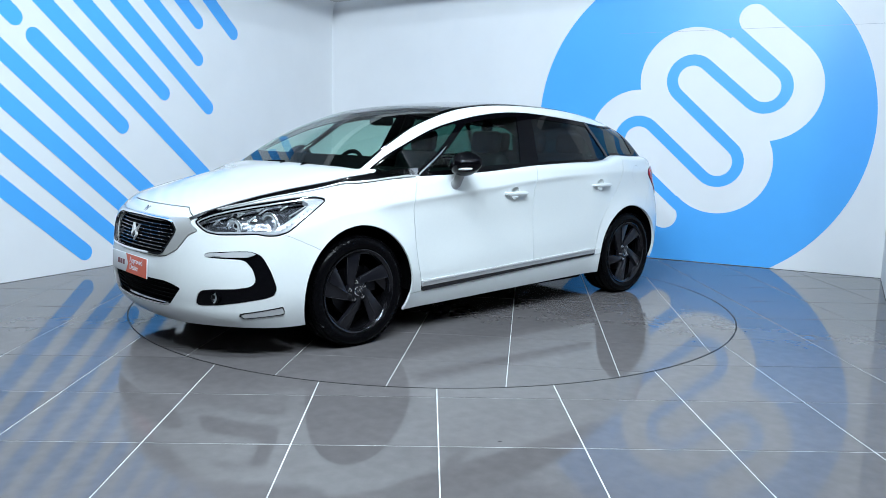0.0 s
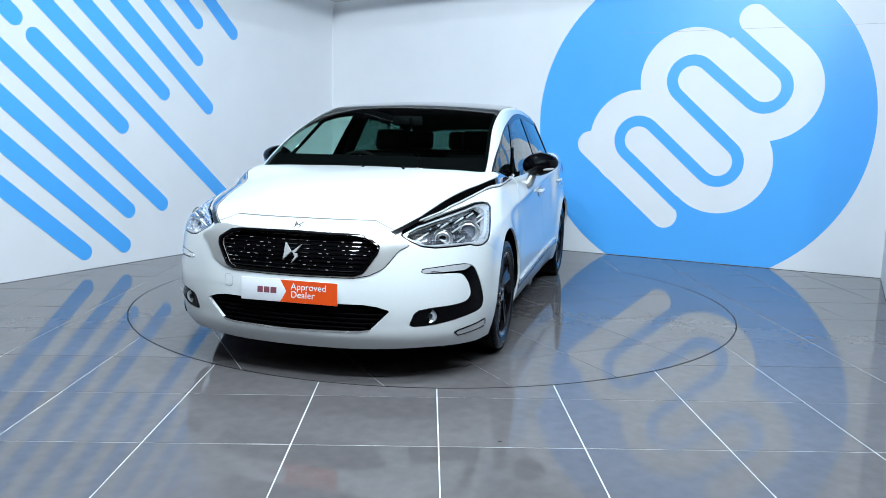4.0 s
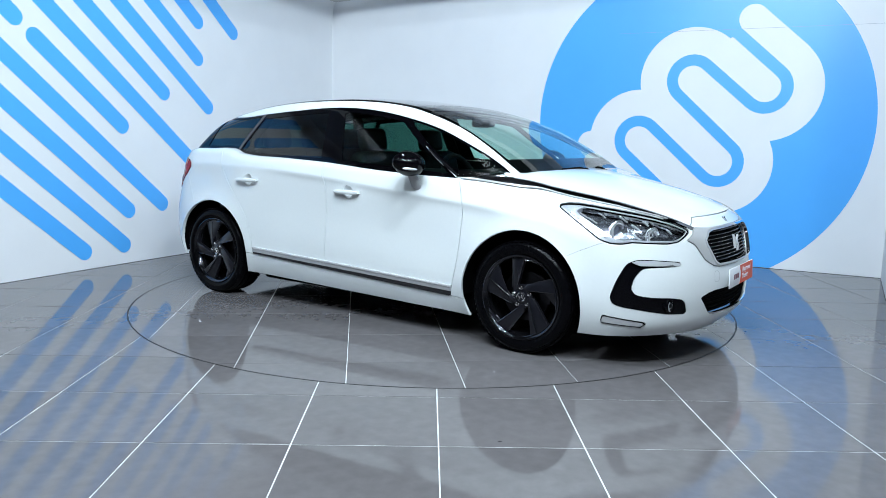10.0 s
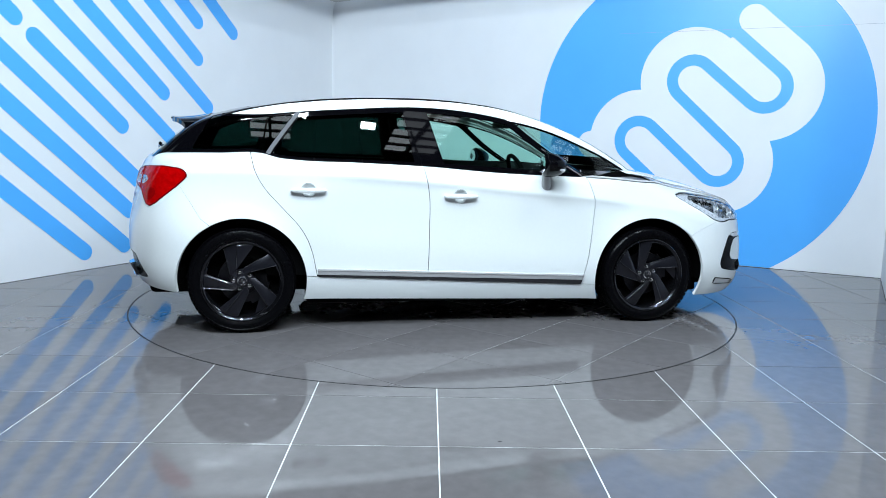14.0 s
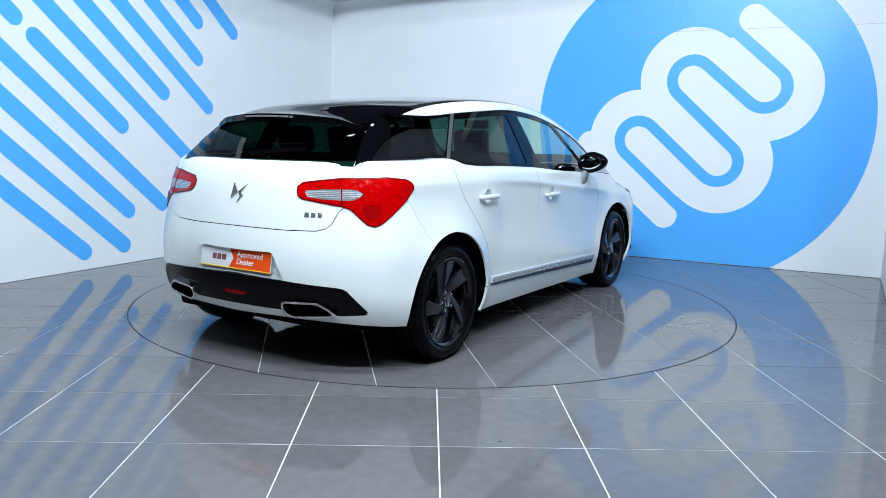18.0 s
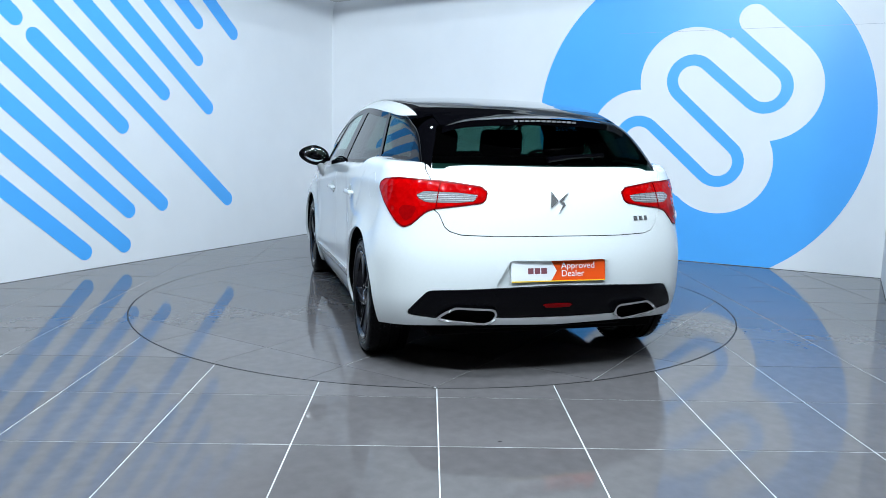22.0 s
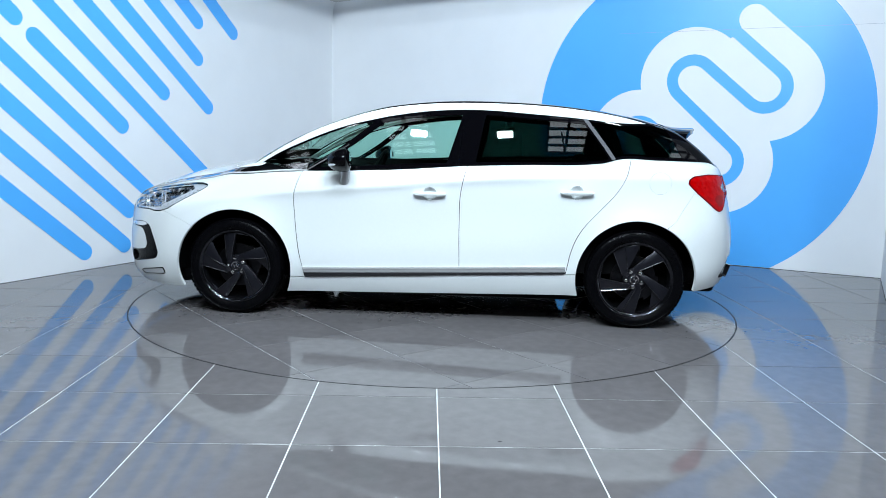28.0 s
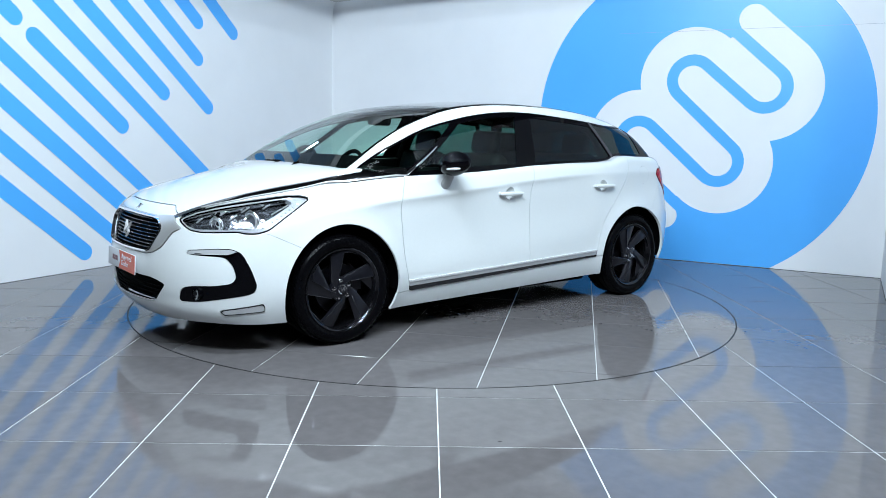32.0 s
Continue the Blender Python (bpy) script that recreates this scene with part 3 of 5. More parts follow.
def body(x, y, z):
    """Below zero inside the lower body."""
    ya = np.abs(y)
    lean = z - CREASE(x)
    tuck = 0.15 * (np.sqrt(lean ** 2 + 0.0001) + lean) + 0.9 * np.maximum(0.42 - z, 0) ** 2
    flare = 0.0
    for ax in (AXLE, -AXLE):
        r = np.hypot(x - ax, (z - HUB_Z))
        flare = flare + 0.016 * np.exp(-((r - 0.37) / 0.075) ** 2)
    haunch = ease((-x - 0.75) / 0.85) * ease((z - 0.60) / 0.36) + 0.35 * ease((x - 0.75) / 0.6) * ease((z - 0.50) / 0.36)
    scoop = np.exp(-((lean + 0.26) / 0.16) ** 2) * ease((1.05 - x) / 0.3) * ease((x + 0.95) / 0.3)
    ledge = np.where(lean < 0, np.exp(np.minimum(lean, 0) / 0.17) - np.exp(np.minimum(lean, 0) / 0.036), 0.0) * ease((1.28 - x) / 0.25) * ease((x + 1.05) / 0.6)
    tuck = tuck + 0.020 * ledge
    side = ya - (W_PLAN(x) - tuck + flare - 0.052 * haunch - 0.012 * scoop)
    front = x - (NOSE(z) - 0.21 * ya ** 2 - 0.36 * ya ** 4)
    rear = (TAIL(z) + 0.17 * ya ** 2 + 0.22 * ya ** 4) - x
    blend = 1 / (1 + np.exp(np.clip((1.05 - x) / 0.06, -40, 40)))
    drop = 1 - 0.85 / (1 + np.exp(np.clip((x - 1.42) / 0.07, -40, 40)))
    hood = HOOD(x) - drop * (0.085 * (ya / 0.75) ** 2 + 0.09 * (ya / 0.9) ** 10)
    top = z - (blend * hood + (1 - blend) * BELT(x))
    f = smax(side, front, 0.12)
    f = smax(f, rear, 0.16)
    return smax(f, top, 0.05 + 0.03 * blend)


def cabin(x, y, z):
    """Below zero inside the glasshouse."""
    ya = np.abs(y)
    side = ya - (GLASS_PLAN(x) - 0.40 * (z - 1.05) - 0.10 * np.maximum(z - 1.05, 0) ** 2)
    top = z - (ROOF(x) - ROOF_DROP(x) * y ** 2)
    return smax(side, top, 0.075)


def normals(f):
    def g(v):
        h = 1e-4
        x, y, z = v.T
        n = np.stack([f(x + h, y, z) - f(x - h, y, z), f(x, y + h, z) - f(x, y - h, z), f(x, y, z + h) - f(x, y, z - h)], 1)
        return n / np.maximum(np.linalg.norm(n, axis=1, keepdims=True), 1e-9)
    return g


def cast(f, origin, way, reach):
    """Where rays from inside leave the surface f."""
    lo, hi = np.zeros(len(origin)), np.full(len(origin), float(reach))
    for _ in range(34):
        mid = (lo + hi) / 2
        p = origin + way * mid[:, None]
        inside = f(*p.T) < 0
        lo, hi = np.where(inside, mid, lo), np.where(inside, hi, mid)
    return origin + way * lo[:, None]


SPINE = 1.35


def wall_skin(f, z0, z1, step=0.0135):
    """Half of the body's wall, by level rays from a spine, fanned out round both ends."""
    fan = np.linspace(0, math.pi / 2, 74)
    xs = np.concatenate([np.full(74, SPINE), np.arange(SPINE - step, -SPINE, -step), np.full(74, -SPINE)])
    mid = len(xs) - 148
    ang = np.concatenate([fan, np.full(mid, math.pi / 2), math.pi / 2 + fan])
    zs = np.arange(z0, z1, step)

    row = zs[np.argmin(np.abs(zs - 0.925))]

    def place(U, V):
        i = U.astype(int)
        V = V + (CREASE(xs[i]) - row) * np.exp(-((V - row) / 0.15) ** 2)
        o = np.stack([xs[i], 0 * V, V], 1)
        w = np.stack([np.cos(ang[i]), np.sin(ang[i]), 0 * V], 1)
        return cast(f, o, w, 1.6)
    s = grid_skin(np.arange(len(xs), dtype=float), zs, place, normals(f))
    ok = f(s.v[:, 0] * 0.5, 0 * s.v[:, 1], s.v[:, 2]) < 5
    reach = np.hypot(s.v[:, 0] - np.clip(s.v[:, 0], -SPINE, SPINE), s.v[:, 1]) > 0.05
    good = (ok & reach)[s.t].all(1)
    return compact(s.v, s.n, s.t[good])


def top_skin(f, x0, x1, y1, base, step=0.0135):
    def place(U, V):
        o = np.stack([U, V, np.full(len(U), base)], 1)
        return cast(f, o, np.tile(np.array([0, 0, 1.0]), (len(U), 1)), 1.2)
    s = grid_skin(np.arange(x0, x1, step), np.linspace(0, y1, int(y1 / step)), place, normals(f))
    good = (s.v[:, 2] > base + 0.005)[s.t].all(1)
    return compact(s.v, s.n, s.t[good])


def side_skin(f, x0, x1, z0, z1, step=0.0135):
    def place(U, V):
        o = np.stack([U, 0 * U, V], 1)
        return cast(f, o, np.tile(np.array([0, 1.0, 0]), (len(U), 1)), 1.3)
    s = grid_skin(np.arange(x0, x1, step), np.arange(z0, z1, step), place, normals(f))
    good = (s.v[:, 1] > 0.02)[s.t].all(1)
    return compact(s.v, s.n, s.t[good])


def lean_split(wall, top, limit):
    return join(clip(wall, wall.n[:, 2] - limit), clip(top, limit - top.n[:, 2]))


BODY = lean_split(wall_skin(body, 0.13, 1.13), top_skin(body, -2.2, 2.42, 0.93, 0.55), 0.70)
CABIN = lean_split(side_skin(cabin, -2.2, 1.45, 0.95, 1.52), top_skin(cabin, -2.25, 1.5, 0.84, 0.90), 0.62)


# ---- panel lines ----
DOOR_FRONT = spline((0.27, 0.872), (0.349, 0.889), (0.43, 0.908), (0.581, 0.930), (0.70, 0.940), (0.833, 0.946), (0.92, 0.925), (1.03, 0.880))
DOOR_MID = spline((0.30, -0.192), (0.379, -0.190), (0.656, -0.183), (0.883, -0.189), (0.99, -0.21), (1.10, -0.238))
DOOR_REAR = spline((0.35, -0.900), (0.411, -0.912), (0.50, -0.93), (0.608, -0.970), (0.68, -1.015), (0.747, -1.074), (0.82, -1.142), (0.887, -1.203), (0.95, -1.247), (1.02, -1.280), (1.10, -1.300))
DOOR_FOOT = spline((1.0, 0.270), (0.869, 0.276), (0.0, 0.315), (-0.9, 0.357))
STRIP_TOP = spline((0.869, 0.345), (-0.19, 0.381), (-0.95, 0.410))
SILL_FOOT = spline((1.0, 0.165), (0.0, 0.185), (-1.05, 0.212))
NOSE_FOOT = spline((0, 0.176), (22, 0.180), (40, 0.190), (63, 0.180), (90, 0.20))
TAIL_FOOT = spline((0, 0.292), (25, 0.298), (44, 0.290), (60, 0.271), (90, 0.24))
HOOD_EDGE = spline((2.27, 0.40), (2.19, 0.492), (2.08, 0.568), (1.97, 0.600), (1.85, 0.625), (1.72, 0.650), (1.63, 0.669), (1.52, 0.702), (1.45, 0.738), (1.37, 0.780), (1.25, 0.806), (1.18, 0.800), (1.13, 0.74), (1.0, 0.68))
SABRE_OUT = spline((2.27, 0.43), (2.19, 0.525), (2.07, 0.612), (1.95, 0.668), (1.86, 0.690), (1.74, 0.722), (1.63, 0.744), (1.53, 0.768), (1.45, 0.796), (1.36, 0.826), (1.25, 0.848), (1.0, 0.89))
SABRE_LOW = spline((1.62, 0.915), (1.48, 0.940), (1.36, 0.962), (1.22, 0.975), (1.10, 0.986), (0.95, 0.994), (0.84, 1.000))
BLADE_TOP = spline((1.40, 0.986), (1.30, 1.003), (1.20, 1.019), (1.10, 1.031), (1.0, 1.040), (0.86, 1.048))
RAIL_IN = spline((1.3, 0.737), (1.16, 0.727), (1.0, 0.705), (0.79, 0.672), (0.51, 0.648), (0.3, 0.634), (-0.3, 0.622), (-0.92, 0.613), (-1.12, 0.604), (-1.30, 0.598), (-1.46, 0.602), (-1.6, 0.62))
RAIL_LOW = spline((1.30, 0.975), (1.219, 1.033), (1.08, 1.117), (0.885, 1.208), (0.69, 1.286), (0.386, 1.366), (0.124, 1.411), (-0.177, 1.434), (-0.4, 1.431), (-0.6, 1.418), (-0.97, 1.390), (-1.26, 1.364), (-1.46, 1.364), (-1.6, 1.362))
SCREEN_HALF = spline((-1.60, 0.525), (-1.75, 0.575), (-1.9, 0.632), (-2.1, 0.665))
ARCH_R = 0.396
ARC = 0.0155            # metres of arc to a degree round nose and tail

HEADLIGHT = [(31.4, 0.768), (32.2, 0.752), (34.4, 0.730), (36.8, 0.709), (40.8, 0.700), (52.0, 0.707), (54.6, 0.697), (57.8, 0.697), (61.2, 0.715), (66.0, 0.775), (71.2, 0.830), (75.4, 0.872), (75.4, 0.887),
             (72.5, 0.896), (68.0, 0.897), (62.8, 0.889), (55.4, 0.874), (48.5, 0.858), (43.3, 0.842), (36.8, 0.814), (32.6, 0.783)]
CORNER_TRIM = [(35.7, 0.600), (45.6, 0.615), (50.3, 0.616), (53.3, 0.593), (55.9, 0.503), (57.6, 0.411), (56.8, 0.372), (54.4, 0.358), (47.2, 0.337), (40.2, 0.317), (34.4, 0.311),
               (33.3, 0.320), (34.8, 0.393), (39.2, 0.406), (45.5, 0.411), (50.5, 0.424), (51.9, 0.457), (51.0, 0.518), (49.0, 0.564), (47.1, 0.575), (37.0, 0.579)]
CORNER_TRIM = rounded([(a * 0.0155, z) for a, z in CORNER_TRIM], 4, 0.3)
CORNER_TRIM = [(a / 0.0155, z) for a, z in CORNER_TRIM]
DAY_LIGHT = [(35.7, 0.600), (45.6, 0.615), (50.3, 0.616), (52.3, 0.602), (49.5, 0.583), (37.0, 0.579)]
LOW_LAMP = [(46.3, 0.272), (59.3, 0.305), (60.0, 0.262), (48.0, 0.245)]
GRILLE = [(-9, 0.757), (19, 0.751), (22.0, 0.744), (24.9, 0.708), (24.6, 0.684), (20.6, 0.587), (18.5, 0.573), (-9, 0.568)]
GRILLE_FRAME = [(-9, 0.771), (20, 0.768), (27, 0.776), (29.4, 0.774), (30.6, 0.745), (33.6, 0.715), (30.5, 0.690), (26.5, 0.605), (22.5, 0.570), (18.5, 0.556), (-9, 0.551)]
LOW_GRILLE = [(-9, 0.425), (21, 0.424), (24.5, 0.415), (28.0, 0.395), (22.6, 0.292), (19.8, 0.284), (-9, 0.274)]
BUMPER_F = [(-9, -0.2), (95, -0.2), (95, 0.42), (72.7, 0.602), (61.8, 0.692), (50, 0.76), (31, 0.780), (28, 0.800), (25, 0.826), (-9, 0.826)]
TAIL_LAMP = [(28.6, 0.978), (31.0, 1.003), (44.5, 1.029), (59.0, 1.037), (66.0, 1.026), (68.4, 1.004), (68.8, 0.976), (65.0, 0.915), (57.0, 0.812), (54.4, 0.791), (52.0, 0.799), (47.2, 0.875),
             (44.5, 0.889), (34.0, 0.912), (30.2, 0.920), (28.8, 0.938)]
TAIL_WHITE = [(32.6, 0.931), (32.2, 0.960), (38.0, 0.969), (49.0, 0.973), (51.6, 0.949), (47.7, 0.920), (38.0, 0.922)]
GATE = [(-9, 1.20), (60, 1.20), (51.5, 1.10), (47.9, 1.033), (45.2, 0.885), (43.5, 0.864), (41.3, 0.800), (39.5, 0.778), (36.0, 0.763), (25, 0.758), (-9, 0.760)]
BUMPER_R = [(-9, 0.760), (25, 0.758), (36.0, 0.763), (39.5, 0.778), (41.3, 0.800), (43.5, 0.864), (46, 0.91), (52, 0.88), (60, 0.91), (66.0, 0.925), (74.3, 0.723), (92, 0.52), (95, -0.1), (-9, -0.1)]
BLACK_BAND = [(-9, 0.509), (24.6, 0.497), (41.3, 0.482), (44.2, 0.478), (45.5, 0.467), (52.3, 0.351), (51.5, 0.342), (44.0, 0.331), (23.7, 0.339), (-9, 0.337)]
EXHAUST = [(23.4, 0.365), (24.2, 0.392), (25.6, 0.398), (36.8, 0.405), (40.4, 0.376), (43.4, 0.342), (41.3, 0.328), (28.2, 0.309), (25.0, 0.325)]
PLATE_BAY = [(-24.5, 0.495), (-19.5, 0.638), (-17.5, 0.647), (17.5, 0.647), (19.5, 0.638), (24.5, 0.495)]


def phi(v):
    """Angle round the nose, or the tail, in degrees."""
    return np.degrees(np.arctan2(np.abs(v[:, 1]), np.abs(v[:, 0]) - SPINE))


def patch(outline, ahead, grow=0.0):
    """A field that is negative inside an outline of (degrees, height) on the nose or the tail."""
    o = [(a * ARC, z) for a, z in outline]

    def f(v):
        d = poly_dist(np.stack([phi(v) * ARC, v[:, 2]], 1), o) - grow
        far = v[:, 0] < 0.6 if ahead else v[:, 0] > -0.6
        return np.where(far, 1.0, d)
    return f


def arch(v):
    x, z = v[:, 0], v[:, 2]
    return np.minimum(np.hypot(x - AXLE, z - HUB_Z), np.hypot(x + AXLE, z - HUB_Z)) - ARCH_R


def front_door_f(v):
    x, z = v[:, 0], v[:, 2]
    return np.maximum.reduce([x - DOOR_FRONT(z), DOOR_MID(z) - x, DOOR_FOOT(x) - z])


def rear_door_f(v):
    x, z = v[:, 0], v[:, 2]
    return np.maximum.reduce([x - DOOR_MID(z), DOOR_REAR(z) - x, DOOR_FOOT(x) - z])


def hood_f(v):
    x, y, z = v[:, 0], np.abs(v[:, 1]), v[:, 2]
    return np.maximum.reduce([y - HOOD_EDGE(x), (1.305 - 0.11 * (y / 0.73) ** 4) - x, 0.74 - z, -patch(BUMPER_F, True)(v), -patch(HEADLIGHT, True)(v), -patch(GRILLE_FRAME, True)(v)])


def sabre_outer(v):
    x, y, z = v[:, 0], np.abs(v[:, 1]), v[:, 2]
    w = ease((x - 1.28) / 0.22)
    return w * (y - SABRE_OUT(x)) + (1 - w) * (SABRE_LOW(x) - z)


def sabre_f(v):
    x, y, z = v[:, 0], np.abs(v[:, 1]), v[:, 2]
    return np.maximum.reduce([sabre_outer(v), HOOD_EDGE(x) - y, 0.84 - x, x - 2.215, 0.76 - z, -patch(HEADLIGHT, True)(v)])


def cabin_f(v):
    return cabin(v[:, 0], v[:, 1], v[:, 2])


def ring(cx, cz, r):
    return lambda v: np.hypot(v[:, 0] - cx, v[:, 2] - cz) - r


def sheet(s, *fields, gap=0.0022):
    """The part of a skin inside all the fields, drawn back by half a panel gap."""
    for f in fields:
        if len(s.t):
            s = clip(s, f(s.v) + gap)
    return s


def neg(f):
    return lambda v: -f(v)


def whole(s):
    """Both halves of a skin, welded along the middle."""
    n = len(s.v)
    m = mirrored(s)
    idx = np.where(np.abs(s.v[:, 1]) < 1e-6, np.arange(n), np.arange(n) + n)
    return compact(np.concatenate([s.v, m.v]), np.concatenate([s.n, m.n]), np.concatenate([s.t, idx[m.t]]))


HANDLES = ((0.018, 0.868), (-0.955, 0.902))
FUEL = (-1.50, 0.975, 0.072)


def foot(v):
    x, z = v[:, 0], v[:, 2]
    p = phi(v)
    low = np.where(np.abs(x) < AXLE, SILL_FOOT(x), np.where(x > 0, NOSE_FOOT(p), TAIL_FOOT(p)))
    return low - z


def body_panels(car):
    out = clip(BODY, lambda v: np.minimum(-(cabin_f(v) + 0.030), v[:, 2] - (BELT(v[:, 0]) - 0.016)))
    shell = clip(clip(out, foot), neg(arch))
    lamp, tail = patch(HEADLIGHT, True), patch(TAIL_LAMP, False)
    gate, bump_f, bump_r = patch(GATE, False), patch(BUMPER_F, True), patch(BUMPER_R, False)
    handles = [ring(x, z, 0.043) for x, z in HANDLES]
    # the dark inner skin behind the panel gaps
    inner = sheet(shell, neg(lamp), neg(tail), neg(patch(GRILLE, True)), neg(patch(LOW_GRILLE, True)), neg(patch(CORNER_TRIM, True)), neg(patch(BLACK_BAND, False)), neg(patch(PLATE_BAY, False)),
                  *[neg(h) for h in handles], gap=-0.004)
    skin_part("inner_shell", lifted(whole(inner), -0.016), M_DARK, car, "black inner body shell in the panel gaps")
    skin_part("hood", whole(sheet(out, hood_f)), M_PAINT, car, depth=0.014)
    bumper = sheet(shell, bump_f, neg(lamp), neg(patch(GRILLE_FRAME, True)), neg(patch(LOW_GRILLE, True)), neg(patch(CORNER_TRIM, True)), neg(patch(LOW_LAMP, True)), neg(sabre_f))
    skin_part("front_bumper", whole(bumper), M_PAINT, car, depth=0.020)
    tailgate = sheet(shell, gate, neg(tail), lambda v: v[:, 0] + 1.7)
    skin_part("tailgate", whole(tailgate), M_PAINT, car, depth=0.014)
    bay = [(a * ARC, z) for a, z in PLATE_BAY]
    bay_f = lambda v: np.where(v[:, 0] > -1.6, 1.0, poly_dist(np.stack([phi(v) * ARC, v[:, 2]], 1), bay))
    rear = sheet(shell, bump_r, neg(tail), neg(gate), neg(patch(BLACK_BAND, False)), neg(patch(EXHAUST, False)))
    dent = np.clip(-bay_f(rear.v) / 0.024, 0, 1)
    dent = 0.042 * dent * dent * (3 - 2 * dent)
    rear.v = rear.v + np.stack([dent, 0 * dent, 0 * dent], 1)
    skin_part("rear_bumper", whole(rear), M_PAINT, car, depth=0.020)
    for mir in (0, 1):
        side = mirrored if mir else (lambda s: s)
        front = sheet(shell, front_door_f, neg(handles[0]))
        ob = skin_part("front_door", side(front), M_PAINT, car, depth=0.012)
        door_trim(ob, side, 0)
        back = sheet(shell, rear_door_f, neg(handles[1]))
        ob = skin_part("rear_door", side(back), M_PAINT, car, depth=0.012)
        door_trim(ob, side, 1)
        fender = sheet(shell, lambda v: DOOR_FRONT(v[:, 2]) - v[:, 0], lambda v: DOOR_FOOT(v[:, 0]) * (v[:, 0] < AXLE) - v[:, 2],
                       neg(hood_f), lambda v: -bump_f(v) - 0.0028, neg(lamp), neg(sabre_f), lambda v: 0.8 - v[:, 0], lambda v: HOOD_EDGE(v[:, 0]) - v[:, 1])
        skin_part("front_fender", side(fender), M_PAINT, car, depth=0.012)
        cuts = [neg(ring(FUEL[0], FUEL[1], FUEL[2] - 0.0015))] if not mir else []
        quarter = sheet(shell, lambda v: v[:, 0] - DOOR_REAR(v[:, 2]), lambda v: (v[:, 0] > -AXLE) * DOOR_FOOT(v[:, 0]) - v[:, 2], lambda v: -bump_r(v) - 0.0028, neg(gate), neg(tail), *cuts)
        skin_part("rear_quarter", side(quarter), M_PAINT, car, depth=0.012)
        if not mir:
            skin_part("fuel_flap", sheet(shell, ring(*FUEL), gap=0.0005), M_PAINT, car, "round white fuel filler flap", depth=0.010)
        sill = sheet(shell, lambda v: v[:, 2] - DOOR_FOOT(v[:, 0]), lambda v: np.abs(v[:, 0]) - 1.2)
        skin_part("sill", side(sill), M_PAINT, car, depth=0.015)
        band = sheet(out, sabre_f)
        skin_part("fender_blade", side(lifted(band, 0.002)), M_BLADE, car, "dark chrome blade between hood and fender", depth=0.010)
        edge = clip(clip(band, lambda v: -0.011 - sabre_outer(v)), lambda v: np.maximum(v[:, 0] - 2.10, 0.86 - v[:, 0]))
        skin_part("fender_chrome", side(lifted(edge, 0.006)), M_EMBLEM, car, "thin chrome line along the dark blade", depth=0.008)
        edge = clip(clip(band, lambda v: v[:, 1] - HOOD_EDGE(v[:, 0]) - 0.005), lambda v: 1.25 - v[:, 0])
        skin_part("fender_chrome", side(lifted(edge, 0.005)), M_EMBLEM, car, "thin chrome line along the hood edge", depth=0.006)
    return out, shell


def door_trim(door, side, which):
    """Sill strip and handle of one door."""
    f = rear_door_f if which else front_door_f
    s = clip(clip(BODY, f), lambda v: v[:, 2] - STRIP_TOP(v[:, 0]))
    if which:
        s = clip(s, lambda v: -0.90 - v[:, 0])
    upper = clip(s, lambda v: (STRIP_TOP(v[:, 0]) - 0.036) - v[:, 2])
    cut = (lambda v: v[:, 2] - (STRIP_TOP(v[:, 0]) - 0.036)) if which else (lambda v: v[:, 2] - (STRIP_TOP(v[:, 0]) - 0.036))
    lower = clip(s, cut)
    line = clip(upper, lambda v: (STRIP_TOP(v[:, 0]) - 0.009) - v[:, 2])
    skin_part("sill_strip", side(lifted(upper, 0.010)), M_STRIP, door, "brushed chrome strip along the door foot", depth=0.012)
    skin_part("chrome_line", side(lifted(line, 0.014)), M_EMBLEM, door, "bright chrome line", depth=0.006)
    skin_part("lower_strip", side(lifted(lower, 0.007)), M_LOWSTRIP, door, "dark grey lower edge of the strip", depth=0.010)
    hx, hz = HANDLES[which]
    hy = float(cast(body, np.array([[hx, 0, hz]]), np.array([[0, 1.0, 0]]), 1.3)[0, 1])
    sg = -1 if side is mirrored else 1
    m = pose(hx, sg * (hy + 0.001), hz, 0, 0, 0 if sg > 0 else 180)
    bm = lathe([(0.001, -0.026), (0.018, -0.024), (0.034, -0.014), (0.044, 0.0)], 32, "y", m=m)
    part("handle_cup", bm, M_PAINT, door, "hollow white handle cup")
    bm = bmesh.new()
    n = 14
    rows = []
    for i in range(n + 1):
        u = -1 + 2 * i / n
        x = 0.108 * u
        out_y = 0.028 + 0.010 * (1 - u * u)
        h = 0.0155 * (1 - 0.25 * u * u) * (1 if abs(u) < 0.99 else 0.6)
        y0 = 0.012 if abs(u) < 0.78 else -0.004
        rows.append([bm.verts.new(m @ Vector((x, y, z))) for y, z in ((y0, -h * 0.8), (out_y - 0.006, -h), (out_y, -h * 0.4), (out_y, h * 0.4), (out_y - 0.006, h), (y0, h * 0.8))])
    for A, B in zip(rows, rows[1:]):
        for j in range(6):
            bm.faces.new((A[j], A[(j + 1) % 6], B[(j + 1) % 6], B[j]))
    bm.faces.new(rows[0][::-1])
    bm.faces.new(rows[-1])
    part("handle", bm, M_PAINT, door, "white pull handle")


M_BLADE = material("dark_chrome_blade", (0.42, 0.42, 0.44), 0.10, 1.0, grain=0.15, grain_scale=60, bump=0.25, bump_scale=26)
M_STRIP = material("brushed_chrome_strip", (0.70, 0.71, 0.72), 0.24, 0.7, bump=0.10, bump_scale=14)
M_LOWSTRIP = material("dark_grey_strip", (0.05, 0.05, 0.055), 0.15, 0.7)


